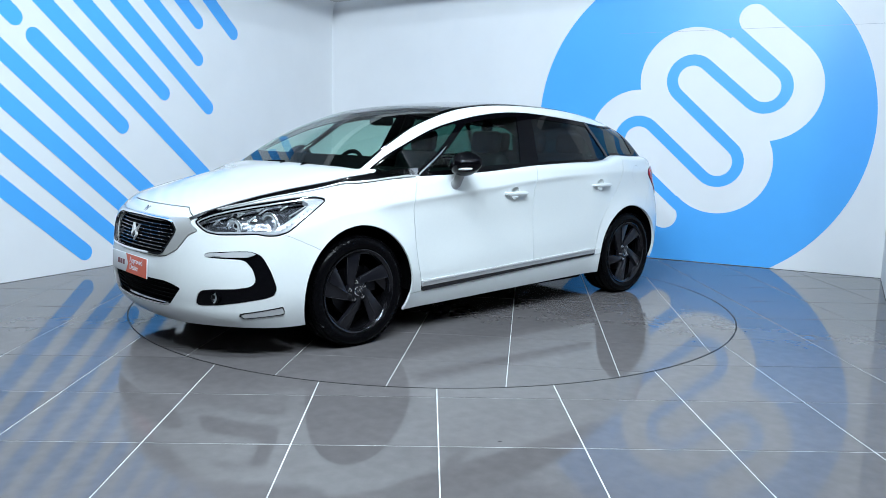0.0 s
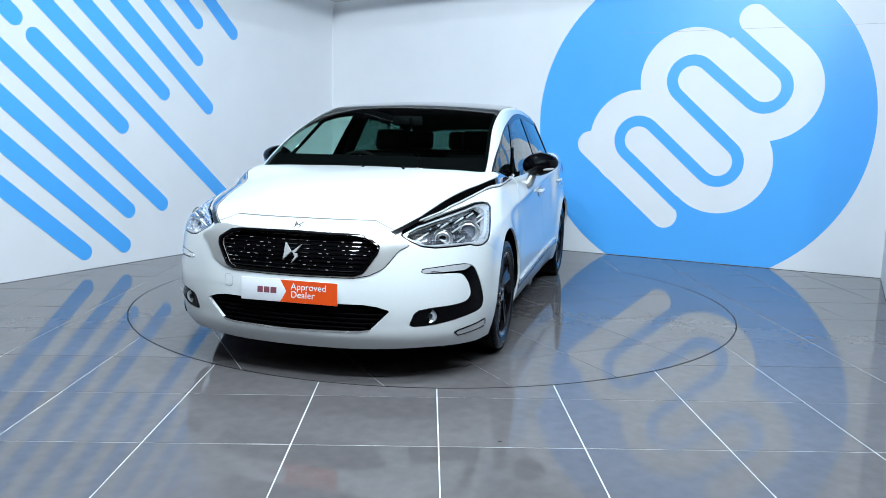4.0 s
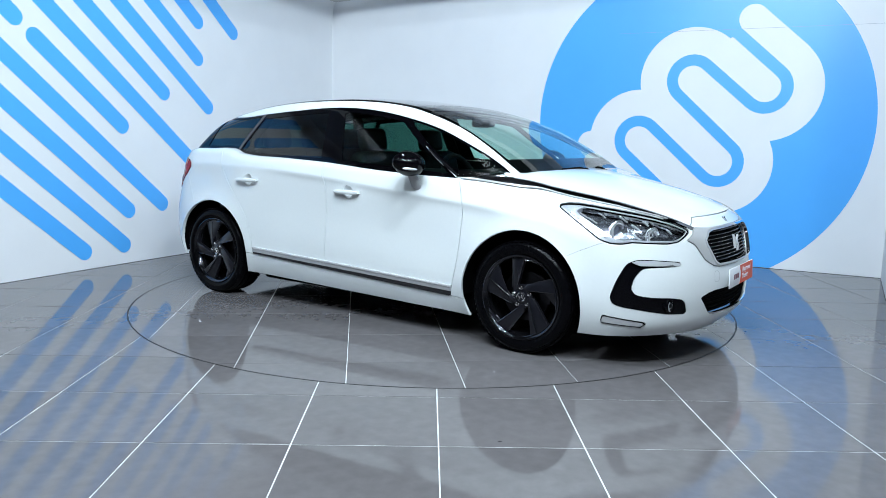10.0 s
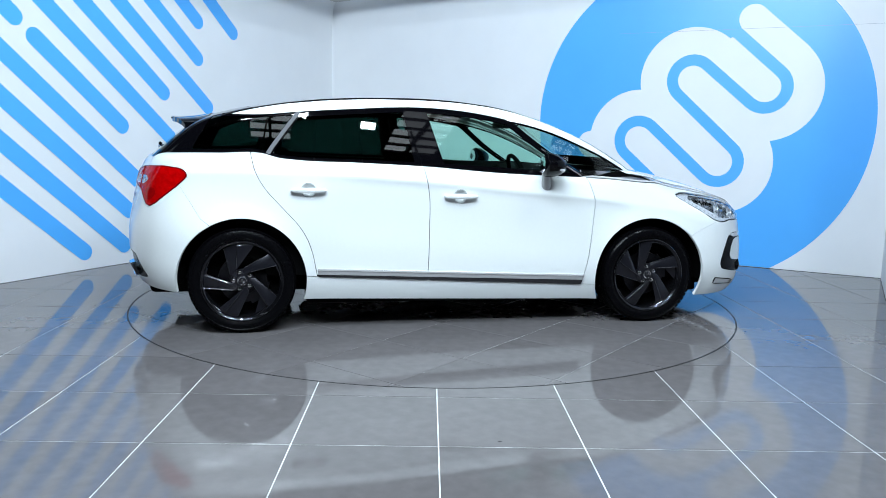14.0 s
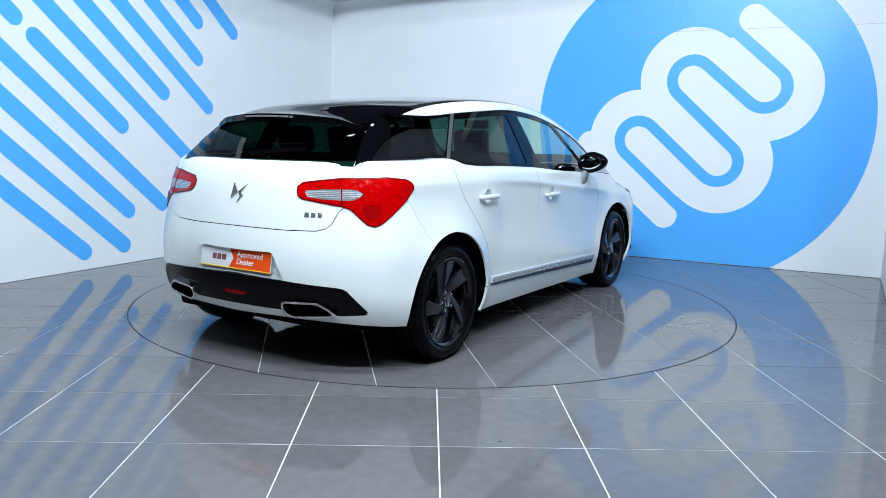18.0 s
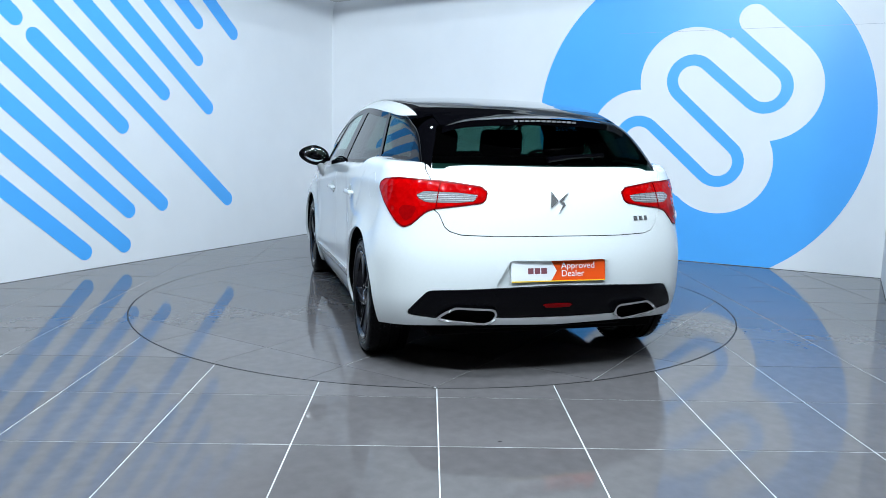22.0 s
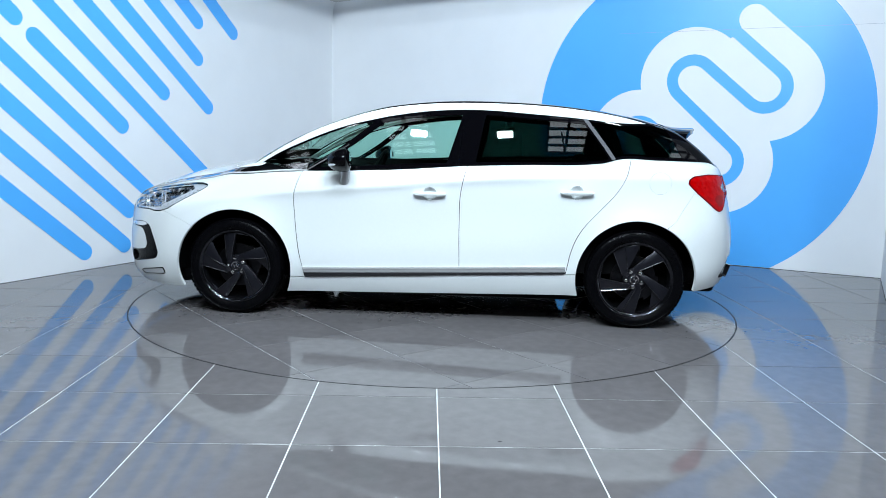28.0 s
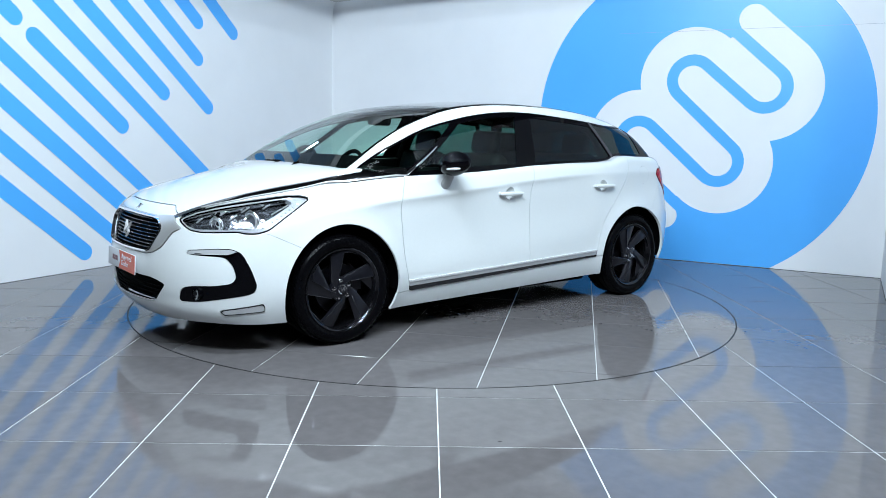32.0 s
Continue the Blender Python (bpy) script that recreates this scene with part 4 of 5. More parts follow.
def glasshouse(car):
    below = lambda v: np.where(v[:, 0] < -1.5, -0.2, v[:, 2] - RAIL_LOW(v[:, 0]))
    yin = lambda v: np.abs(v[:, 1]) - RAIL_IN(v[:, 0])
    cab = clip(CABIN, lambda v: -(body(v[:, 0], v[:, 1], v[:, 2]) + 0.012))
    cab = clip(cab, lambda v: np.where(v[:, 0] < -1.2, 1.088, np.maximum(0.97, np.where(v[:, 0] < 0.85, BELT(v[:, 0]) - 0.022, 0))) - v[:, 2])
    bottom = lambda v: BELT(v[:, 0]) + 0.004 - v[:, 2]
    # white arch from bonnet corner to tail
    rail = sheet(clip(cab, lambda v: -1.47 - v[:, 0]), neg(below), neg(yin), gap=0.0015)
    for side in ((lambda s: s), mirrored):
        skin_part("roof_rail", side(rail), M_PAINT, car, "white arched roof rail", depth=0.012)
    screen = sheet(cab, yin, lambda v: 0.36 - v[:, 0], gap=0.003)
    skin_part("windscreen", whole(screen), M_SCREEN, car, "clear windscreen with a dark edge band")
    frit = clip(screen, lambda v: -np.maximum.reduce([yin(v) + 0.022, 0.43 - v[:, 0], v[:, 0] - (1.195 - 0.05 * (v[:, 1] / 0.73) ** 2)]))
    skin_part("frit", lifted(whole(frit), -0.004), M_DARK, car, "black ceramic band round the windscreen")
    roof = sheet(cab, yin, lambda v: v[:, 0] - 0.36, lambda v: -1.30 - 0.06 * (1 - (v[:, 1] / 0.6) ** 2) - v[:, 0], gap=0.0025)
    skin_part("roof", whole(roof), M_ROOF, car, "dark glass roof", depth=0.010)
    liner = clip(sheet(cab, yin, lambda v: v[:, 0] - 0.36, lambda v: -1.62 - v[:, 0]), lambda v: -v[:, 2])
    skin_part("headliner", lifted(whole(liner), -0.035), M_TRIM, car, "dark roof lining")
    # tail: spoiler deck, rear screen, rear pillars
    deck_f = lambda v: np.maximum.reduce([v[:, 0] + 1.30 + 0.06 * (1 - (v[:, 1] / 0.6) ** 2), -1.66 - v[:, 0], np.abs(v[:, 1]) - np.where(v[:, 0] > -1.47, RAIL_IN(v[:, 0]), 0.53 + 0 * v[:, 0])])
    skin_part("tail_deck", whole(sheet(cab, deck_f, gap=0.002)), M_BLACK, car, "gloss black panel behind the roof", depth=0.01)
    screen_f = lambda v: np.maximum(v[:, 0] + 1.66, np.abs(v[:, 1]) - SCREEN_HALF(v[:, 0]))
    skin_part("rear_screen", whole(sheet(cab, screen_f, gap=0.002)), M_PRIVACY, car, "dark tinted rear window")
    # side glass
    post = spline((1.00, 0.885), (1.159, 0.627), (1.364, 0.358), (1.45, 0.24))
    b_rear = spline((1.086, -0.281), (1.415, -0.341))
    b_front = spline((1.09, -0.090), (1.41, -0.185))
    quarter = spline((1.10, -1.205), (1.128, -1.188), (1.381, -1.005), (1.45, -0.955))
    low_side = lambda v: np.maximum(below(v), np.maximum(-v[:, 1] + 0.4, bottom(v)))
    def span(lo, hi):
        return lambda v: np.maximum(lo(v[:, 2]) - v[:, 0], v[:, 0] - hi(v[:, 2]))
    edge = lambda d: (lambda v: np.maximum(below(v) + d, bottom(v) + 0.014))
    glasses = [
        ("front_quarter_glass", span(lambda z: post(z) + 0.030, lambda z: 1.25 + 0 * z), (lambda v: np.maximum(below(v) + 0.012, BLADE_TOP(v[:, 0]) + 0.003 - v[:, 2])), M_GLASS, "small clear triangular front window"),
        ("front_door_glass", span(b_front, lambda z: post(z) - 0.036), edge(0.034), M_GLASS, "clear greenish front door window"),
        ("rear_door_glass", span(lambda z: quarter(z) + 0.018, b_rear), edge(0.034), M_PRIVACY, "dark tinted rear door window"),
        ("rear_quarter_glass", span(lambda z: -1.58 - 0.55 * (1.30 - z), lambda z: quarter(z) - 0.030), edge(0.014), M_PRIVACY, "dark tinted rear quarter window"),
    ]
    strip = sheet(cab, below, lambda v: 0.35 - v[:, 1], gap=0.001)
    strip = clip(strip, lambda v: -screen_f(v) + 0.002)
    strip = clip(strip, lambda v: np.where(v[:, 0] < -1.30, -deck_f(v) + 0.002, -1.0))
    frame_sk = strip
    for _, a, b, _, _ in glasses:
        frame_sk = clip(frame_sk, lambda v: -np.maximum(a(v), b(v)))
    pillar = clip(clip(strip, span(lambda z: quarter(z) - 0.024, lambda z: quarter(z) + 0.006)), bottom)
    for side in ((lambda s: s), mirrored):
        ob = skin_part("window_surround", side(frame_sk), M_BLACK, car, "gloss black window surround", depth=0.006)
        for name, a, b, mat, label in glasses:
            g = clip(clip(strip, lambda v: a(v) - 0.003), lambda v: b(v) - 0.003)
            skin_part(name, side(lifted(g, -0.004)), mat, car, label)
        skin_part("rear_pillar_strip", side(lifted(pillar, 0.004)), M_GREYTRIM, car, "dark grey satin pillar strip", depth=0.006)
        tail_sk = clip(clip(strip, lambda v: v[:, 2] - BLADE_TOP(v[:, 0])), lambda v: np.maximum(0.862 - v[:, 0], v[:, 0] - 1.27))
        skin_part("blade_end", side(lifted(tail_sk, 0.005)), M_BLADE, car, "dark chrome blade end below the small front window", depth=0.006)
        zs = np.linspace(1.012, 1.185, 9)
        xs = post(zs)
        pts = cast(cabin, np.stack([xs, 0 * xs, zs], 1), np.tile(np.array([0, 1.0, 0]), (9, 1)), 1.3)
        sg = -1 if side is mirrored else 1
        part("post_chrome", tube([(x, sg * (y + 0.004), z) for x, y, z in pts], [0.012] * 4 + [0.010, 0.009, 0.008, 0.007, 0.005], 8), M_CHROME, car, "short chrome strip up the window post")
        rub = clip(clip(strip, lambda v: v[:, 2] - (BELT(v[:, 0]) + 0.016)), lambda v: np.maximum(-1.12 - v[:, 0], v[:, 0] - 0.86))
        skin_part("window_seal", side(lifted(rub, 0.005)), M_BLACK, car, "black rubber window seal", depth=0.005)


M_ROOF = material("roof_glass_black", (0.018, 0.017, 0.018), 0.06, coat=0.8)
M_GREYTRIM = material("dark_grey_trim", (0.07, 0.07, 0.078), 0.5, 0.1, spec=0.25)


def front_face(car, out):
    grille_f = patch(GRILLE, True)
    back = sheet(out, patch(GRILLE, True, 0.012))
    skin_part("grille_back", lifted(whole(back), -0.045), M_DARK, car, "black grille backing")
    frame_sk = sheet(out, patch(GRILLE_FRAME, True), neg(grille_f), gap=0.0012)
    frame_sk = clip(frame_sk, lambda v: -patch(HEADLIGHT, True)(v) + 0.002)
    frame_sk = clip(frame_sk, neg(sabre_f))
    skin_part("grille_frame", lifted(whole(frame_sk), 0.006), M_FRAME, car, "satin chrome winged grille surround", depth=0.03)
    lip = sheet(out, patch(GRILLE, True, 0.010), neg(grille_f), gap=0)
    skin_part("grille_lip", lifted(whole(lip), 0.010), M_CHROME, car, "bright chrome grille edge", depth=0.02)
    def nose_line(f, z, sink, margin=0.0):
        ys = np.linspace(-0.5, 0.5, 101)
        pts = cast(body, np.stack([np.full(101, 1.0), ys, np.full(101, z)], 1), np.tile(np.array([1.0, 0, 0]), (101, 1)), 1.6)
        pts = pts[f(pts) < margin]
        return [(x - sink, y, zz) for x, y, zz in pts[::3]]
    for i in range(9):
        z = 0.586 + 0.0195 * i
        ob = part("slat", tube(nose_line(grille_f, z, 0.020), 0.0045, 6), M_BLACK, car, "gloss black grille slat")
        # small chrome dashes on the slat
        bm = bmesh.new()
        for k in range(-9, 10):
            a = (k + 0.5 * (i % 2)) * 0.046 + 0.006 * math.sin(7.3 * i + 3.1 * k)
            if abs(a) > 0.40 or (abs(a) < 0.06 and 2 < i < 8):
                continue
            p = cast(body, np.array([[1.0, a, z]]), np.array([[1.0, 0, 0]]), 1.6)
            if grille_f(p)[0] > -0.014:
                continue
            if math.sin(12.9 * i + 78.2 * k) > 0.25:
                continue
            w = 0.012 + 0.007 * math.sin(5.1 * k + 2.7 * i)
            d = box((0.003, 0.85 * w, 0.0023))
            d.transform(Matrix.Translation((p[0, 0] - 0.0155, a, z + 0.001)) @ pose(0, 0, 0, 0, -18, 0))
            me = bpy.data.meshes.new("dash")
            d.to_mesh(me)
            d.free()
            bm.from_mesh(me)
            bpy.data.meshes.remove(me)
        tagged(part("dashes", bm, M_EMBLEM, ob, "row of small chrome dashes", smooth=False), kind="stuff")
    tow = [(18.6, 0.473), (18.6, 0.533), (21.4, 0.533), (21.4, 0.473)]
    skin_part("tow_cover_gap", mirrored(lifted(sheet(out, patch(tow, True, 0.0012), neg(patch(tow, True, -0.0012)), gap=0), 0.0012)), M_STALK, car, "fine seam round the tow cover")
    skin_part("tow_cover", mirrored(lifted(sheet(out, patch(tow, True, -0.0012), gap=0), 0.0012)), M_PAINT, car, "small square white tow cover")
    low = patch(LOW_GRILLE, True)
    skin_part("lower_grille_back", lifted(whole(sheet(out, patch(LOW_GRILLE, True, 0.012))), -0.05), M_DARK, car, "black lower grille backing")
    for i in range(5):
        part("lower_slat", tube(nose_line(low, 0.299 + 0.024 * i, 0.026), 0.005, 6), M_DARK, car, "black lower grille slat")
    sill_sk = clip(sheet(out, patch(LOW_GRILLE, True, 0.002), neg(patch(LOW_GRILLE, True, -0.007)), gap=0), lambda v: v[:, 2] - 0.300)
    skin_part("lower_lip", lifted(whole(sill_sk), 0.002), M_CHROME, car, "thin chrome lip under the lower grille", depth=0.012)
    for side in ((lambda s: s), mirrored):
        trim = sheet(out, patch(CORNER_TRIM, True), neg(patch(DAY_LIGHT, True)), gap=0.001)
        d = -patch(CORNER_TRIM, True)(trim.v)
        trim.v = trim.v - trim.n * np.clip(d / 0.02, 0, 1)[:, None] * 0.012
        tr = skin_part("corner_trim", side(trim), M_CORNER, car, "black C-shaped bumper corner trim", depth=0.02)
        dl = skin_part("day_light", side(lifted(sheet(out, patch(DAY_LIGHT, True)), 0.003)), M_DRL, car, "clear daytime light strip", depth=0.015)
        core = sheet(out, patch([(38.0, 0.584), (38.5, 0.593), (47.5, 0.600), (49, 0.590)], True))
        skin_part("light_guide", side(lifted(core, 0.0055)), M_CHROME, dl, "bright light guide", depth=0.004)
        lampf = patch(LOW_LAMP, True)
        lo = sheet(out, lampf)
        lf = skin_part("low_reflector", side(lifted(lo, 0.002)), M_LOWLAMP, car, "silver reflector strip low on the bumper", depth=0.015)
        rim_sk = sheet(out, lampf, neg(patch([(46.6, 0.2705), (59.2, 0.3025), (59.7, 0.265), (48.1, 0.248)], True)), gap=0)
        skin_part("reflector_rim", side(lifted(rim_sk, 0.005)), M_BLACK, lf, "dark rim", depth=0.006)
        headlamp(car, out, side)
        fog(car, side)


M_FRAME = material("satin_grille_frame", (0.60, 0.60, 0.59), 0.30, 0.55, coat=0.3)
M_EMBLEM = material("bright_emblem", (0.80, 0.80, 0.80), 0.25, 0.55)
M_CORNER = material("corner_trim_black", (0.002, 0.002, 0.003), 0.25, spec=0.12, grain=0.2, grain_scale=300)
M_DRL = material("day_light_clear", (0.80, 0.82, 0.84), 0.12, 0.45, coat=1.0, bump=0.6, bump_scale=120)
M_LOWLAMP = material("silver_reflector", (0.74, 0.76, 0.77), 0.16, 0.6, coat=0.8, bump=0.3, bump_scale=160)
M_BUCKET = material("lamp_bucket", (0.30, 0.31, 0.34), 0.14, 0.9, bump=1.0, bump_scale=34, grain=0.6, grain_scale=18)
M_BOWL = material("reflector_bowl", (0.80, 0.81, 0.83), 0.14, 0.85)
M_BULB = material("projector_lens", (0.20, 0.22, 0.26), 0.02, 0.3, coat=1.0)


def nose_point(deg, z, sink):
    """A point on the nose at an angle and a height, sunk below the skin, with its normal."""
    a = radians(deg)
    p = cast(body, np.array([[SPINE, 0, z]]), np.array([[math.cos(a), math.sin(a), 0]]), 1.6)
    n = normals(body)(p)[0]
    return Vector(p[0] - n * sink), Vector(n)


def headlamp(car, out, side):
    f = patch(HEADLIGHT, True)
    g = sheet(out, f)
    sg = -1 if side is mirrored else 1
    lamp = skin_part("headlight", side(g), M_LENS, car, "clear headlight lens")
    deep = sheet(out, patch(HEADLIGHT, True, 0.004), gap=0)
    skin_part("bucket", side(lifted(deep, -0.055)), M_BUCKET, lamp, "dark silvery headlight bucket")
    rim_sk = sheet(out, patch(HEADLIGHT, True, -0.0005), neg(patch(HEADLIGHT, True, -0.0045)), gap=0)
    skin_part("lens_rim", side(lifted(rim_sk, -0.003)), M_BLACK, lamp, "black lens rim", depth=0.02)
    inside = [(26, 0.82), (33.5, 0.748), (38.5, 0.7215), (52, 0.7265), (56.0, 0.728), (61.5, 0.785), (69.0, 0.862), (66, 0.885), (55, 0.880), (40, 0.83)]
    strip = sheet(out, f, neg(patch(inside, True)), lambda v: np.minimum(v[:, 2] - 0.735, 58.0 - phi(v)), gap=0.004)
    band = skin_part("light_band", side(lifted(strip, -0.010)), M_DRL, lamp, "bright clear lower band", depth=0.03)
    line = sheet(out, patch(HEADLIGHT, True, -0.0065), neg(patch(HEADLIGHT, True, -0.0115)), gap=0)
    skin_part("light_line", side(lifted(line, -0.008)), M_EMBLEM, band, "thin bright line round the lens", depth=0.004)
    brow = sheet(out, f, neg(patch([(29, 0.70), (40, 0.66), (62, 0.66), (83, 0.86), (80, 0.92), (72.5, 0.884), (61.5, 0.868), (51.0, 0.842), (44, 0.818), (37.5, 0.786), (32.0, 0.755)], True)), gap=0.006)
    skin_part("brow", side(lifted(brow, -0.020)), M_CHROME, lamp, "chrome upper brow", depth=0.02)
    flip = Matrix.Diagonal((1, sg, 1, 1))
    ax = Vector((0.94, 0.26, -0.02)).normalized()
    for deg, z, r, mat in ((56.0, 0.790, 0.037, M_BULB), (44.5, 0.762, 0.030, M_CHROME)):
        p, n = nose_point(deg, z, 0.050)
        m = flip @ Matrix.Translation(p) @ ax.to_track_quat("Z", "Y").to_matrix().to_4x4()
        bm = lathe([(r * 1.72, 0.010), (r * 1.64, 0.014), (r * 1.45, 0.002), (r * 1.30, -0.006)], 32, "z", m=m)
        part("reflector_bowl", bm, M_BOWL, lamp, "chrome reflector bowl")
        bm = lathe([(r * 1.30, -0.012), (r * 1.30, 0.012), (r * 1.15, 0.015), (r * 1.02, -0.010)], 28, "z", m=m)
        part("lamp_ring", bm, M_EMBLEM, lamp, "chrome lamp ring")
        dome = [(r * math.cos(a), -0.012 + 0.55 * r * math.sin(a)) for a in [i * math.pi / 16 for i in range(8)]] + [(0.0005, -0.012 + 0.55 * r)]
        part("lamp_lens", lathe(dome, 28, "z", m=m), mat, lamp, "glossy lamp lens")
    # chrome fins and studs behind the lens
    for deg, z, w in ((63.5, 0.825, 0.06), (66.5, 0.850, 0.055), (69.5, 0.868, 0.04), (49.8, 0.800, 0.06), (38.5, 0.775, 0.05), (50.0, 0.742, 0.05), (53.0, 0.842, 0.06), (46.0, 0.822, 0.05), (60.0, 0.858, 0.05)):
        p, n = nose_point(deg, z, 0.026)
        bm = box((w, 0.014, 0.008), bevel=0.003, bm=bmesh.new())
        bm.transform(flip @ Matrix.Translation(p) @ pose(0, 0, 0, 0, -32, deg + 70))
        part("fin", bm, M_EMBLEM, lamp, "small chrome fin")
    for k in range(9):
        deg = 59.5 + 1.45 * k
        p, n = nose_point(deg, 0.735 + 0.0148 * k, 0.006)
        m = flip @ Matrix.Translation(p) @ n.to_track_quat("Z", "Y").to_matrix().to_4x4()
        part("light_stud", lathe([(0.0075, -0.004), (0.006, 0.002), (0.0005, 0.004)], 10, "z", m=m), M_EMBLEM, lamp, "small clear light stud")


def fog(car, side):
    sg = -1 if side is mirrored else 1
    p, n = nose_point(39.2, 0.362, 0.015)
    m = Matrix.Diagonal((1, sg, 1, 1)) @ Matrix.Translation(p) @ Vector((0.97, 0.2, 0)).to_track_quat("Z", "Y").to_matrix().to_4x4()
    e = new("fog_lamp")
    e.parent = car
    tagged(e, "small round clear fog lamp")
    bm = lathe([(0.043, -0.02), (0.043, 0.008), (0.036, 0.012), (0.034, 0.002)], 32, "z", m=m)
    part("bezel", bm, M_BLACK, e, "black fog lamp bezel")
    bm = lathe([(0.0135, 0.0045), (0.0135, 0.0095), (0.009, 0.012), (0.0006, 0.0125)], 20, "z", m=m)
    part("bulb_shield", bm, M_SATIN, e, "dark bulb shield")
    bm = lathe([(0.034, 0.006), (0.026, 0.001), (0.016, 0.004), (0.0006, 0.006)], 32, "z", m=m)
    part("reflector", bm, M_DRL, e, "chrome reflector")
    bm = lathe([(0.034, 0.008), (0.028, 0.013), (0.014, 0.016), (0.0006, 0.0175)], 32, "z", m=m)
    part("lens", bm, M_LENS, e, "clear lens")


def tail_point(deg, z, sg, lift=0.005):
    a = radians(deg)
    q = cast(body, np.array([[-SPINE, 0, z]]), np.array([[-math.cos(a), math.sin(a), 0]]), 1.6)
    q = q[0] + normals(body)(q)[0] * lift
    return Vector((q[0], sg * q[1], q[2]))


def tail_face(car, out):
    lampf = patch(TAIL_LAMP, False)
    whitef = patch(TAIL_WHITE, False)
    for side in ((lambda s: s), mirrored):
        g = sheet(out, lampf, neg(whitef))
        lamp = skin_part("tail_light", side(lifted(g, 0.004)), M_TAILRED, car, "red wrap-around tail light with clear middle", depth=0.02)
        skin_part("rim", side(lifted(sheet(out, lampf, neg(patch(TAIL_LAMP, False, -0.006)), gap=-0.0005), 0.0052)), M_REDGLOW, lamp, "dark red lens rim", depth=0.004)
        skin_part("clear_lens", side(lifted(sheet(out, whitef, gap=-0.001), 0.004)), M_WHITE_LENS, lamp, "clear reversing and indicator lens", depth=0.01)
        sg = -1 if side is mirrored else 1
        part("divider", tube([tail_point(44.6, z, sg) for z in np.linspace(0.893, 1.024, 10)], 0.0032, 6), M_REDGLOW, lamp, "dark seam across the light")
        blob = sheet(out, patch(rounded([(50.0, 0.900), (56, 0.905), (57, 0.865), (54.0, 0.818), (51.5, 0.835)]), False))
        d = -patch(rounded([(50.0, 0.900), (56, 0.905), (57, 0.865), (54.0, 0.818), (51.5, 0.835)]), False)(blob.v)
        blob.v = blob.v + blob.n * (np.clip(d / 0.02, 0, 1)[:, None] * 0.008 + 0.0045)
        skin_part("round_lamp", side(blob), M_REDDEEP, lamp, "deep red round lamp")
        for z, a0, a1 in ((0.932, 33.0, 48.5), (0.941, 32.4, 50.2), (0.950, 32.0, 50.8), (0.959, 32.0, 50.0)):
            part("rib", tube([tail_point(a, z, sg, 0.0046) for a in np.linspace(a0, a1, 12)], 0.0017, 6), M_LENSRIB, lamp, "moulded lens rib")
        for a in np.linspace(34.0, 49.0, 7):
            part("rib", tube([tail_point(float(a), z, sg, 0.0044) for z in np.linspace(0.929, 0.966, 4)], 0.0014, 6), M_RIBDARK, lamp, "grey lens seam")
        pipe = sheet(out, patch(EXHAUST, False), neg(patch(EXHAUST, False, -0.011)), gap=0)
        tip = skin_part("exhaust_tip", side(lifted(pipe, 0.018)), M_CHROME, car, "hexagonal chrome exhaust tip", depth=0.05)
        skin_part("pipe_inside", side(lifted(sheet(out, patch(EXHAUST, False, -0.010), gap=0), -0.03)), M_DARK, tip, "black pipe mouth")
    band = sheet(out, patch(BLACK_BAND, False), neg(patch(EXHAUST, False)), gap=0.001)
    d = -patch(BLACK_BAND, False)(band.v)
    band.v = band.v - band.n * (np.clip(d / 0.03, 0, 1)[:, None] * 0.014)
    skin_part("diffuser", whole(band), M_CORNER, car, "gloss black rear diffuser band", depth=0.02)
    red = clip(sheet(out, patch([(-9, 0.412), (7.0, 0.408), (5.0, 0.385), (-9, 0.382)], False)), lambda v: -v[:, 2])
    skin_part("rear_fog_light", lifted(whole(red), -0.008), M_REDGLOW, car, "dark red rear fog light", depth=0.01)


M_TAILRED = material("tail_light_red", (0.40, 0.0004, 0.0008), 0.08, spec=0.13, coat=0.0, grain=0.3, grain_scale=30, bump=0.35, bump_scale=42)
def faceted(m, scale, strength):
    """Swaps the noise under a material's bump for the cells of a moulded lens."""
    nt = m.node_tree
    bump = [n for n in nt.nodes if n.type == "BUMP"][0]
    vor = nt.nodes.new("ShaderNodeTexVoronoi")
    vor.inputs["Scale"].default_value = scale
    co = [n for n in nt.nodes if n.type == "TEX_COORD"][0]
    nt.links.new(co.outputs["Object"], vor.inputs["Vector"])
    nt.links.new(vor.outputs["Distance"], bump.inputs["Height"])
    bump.inputs["Strength"].default_value, bump.inputs["Distance"].default_value = strength, 0.012


faceted(M_TAILRED, 30, 0.35)
M_REDDEEP = material("deep_red_lens", (0.26, 0.0008, 0.0015), 0.10, spec=0.3, grain=0.3, grain_scale=60)
M_RIBDARK = material("lens_seam", (0.22, 0.20, 0.21), 0.2, 0.3)
M_LENSRIB = material("lens_rib", (0.75, 0.76, 0.78), 0.08, 0.4, coat=1.0)


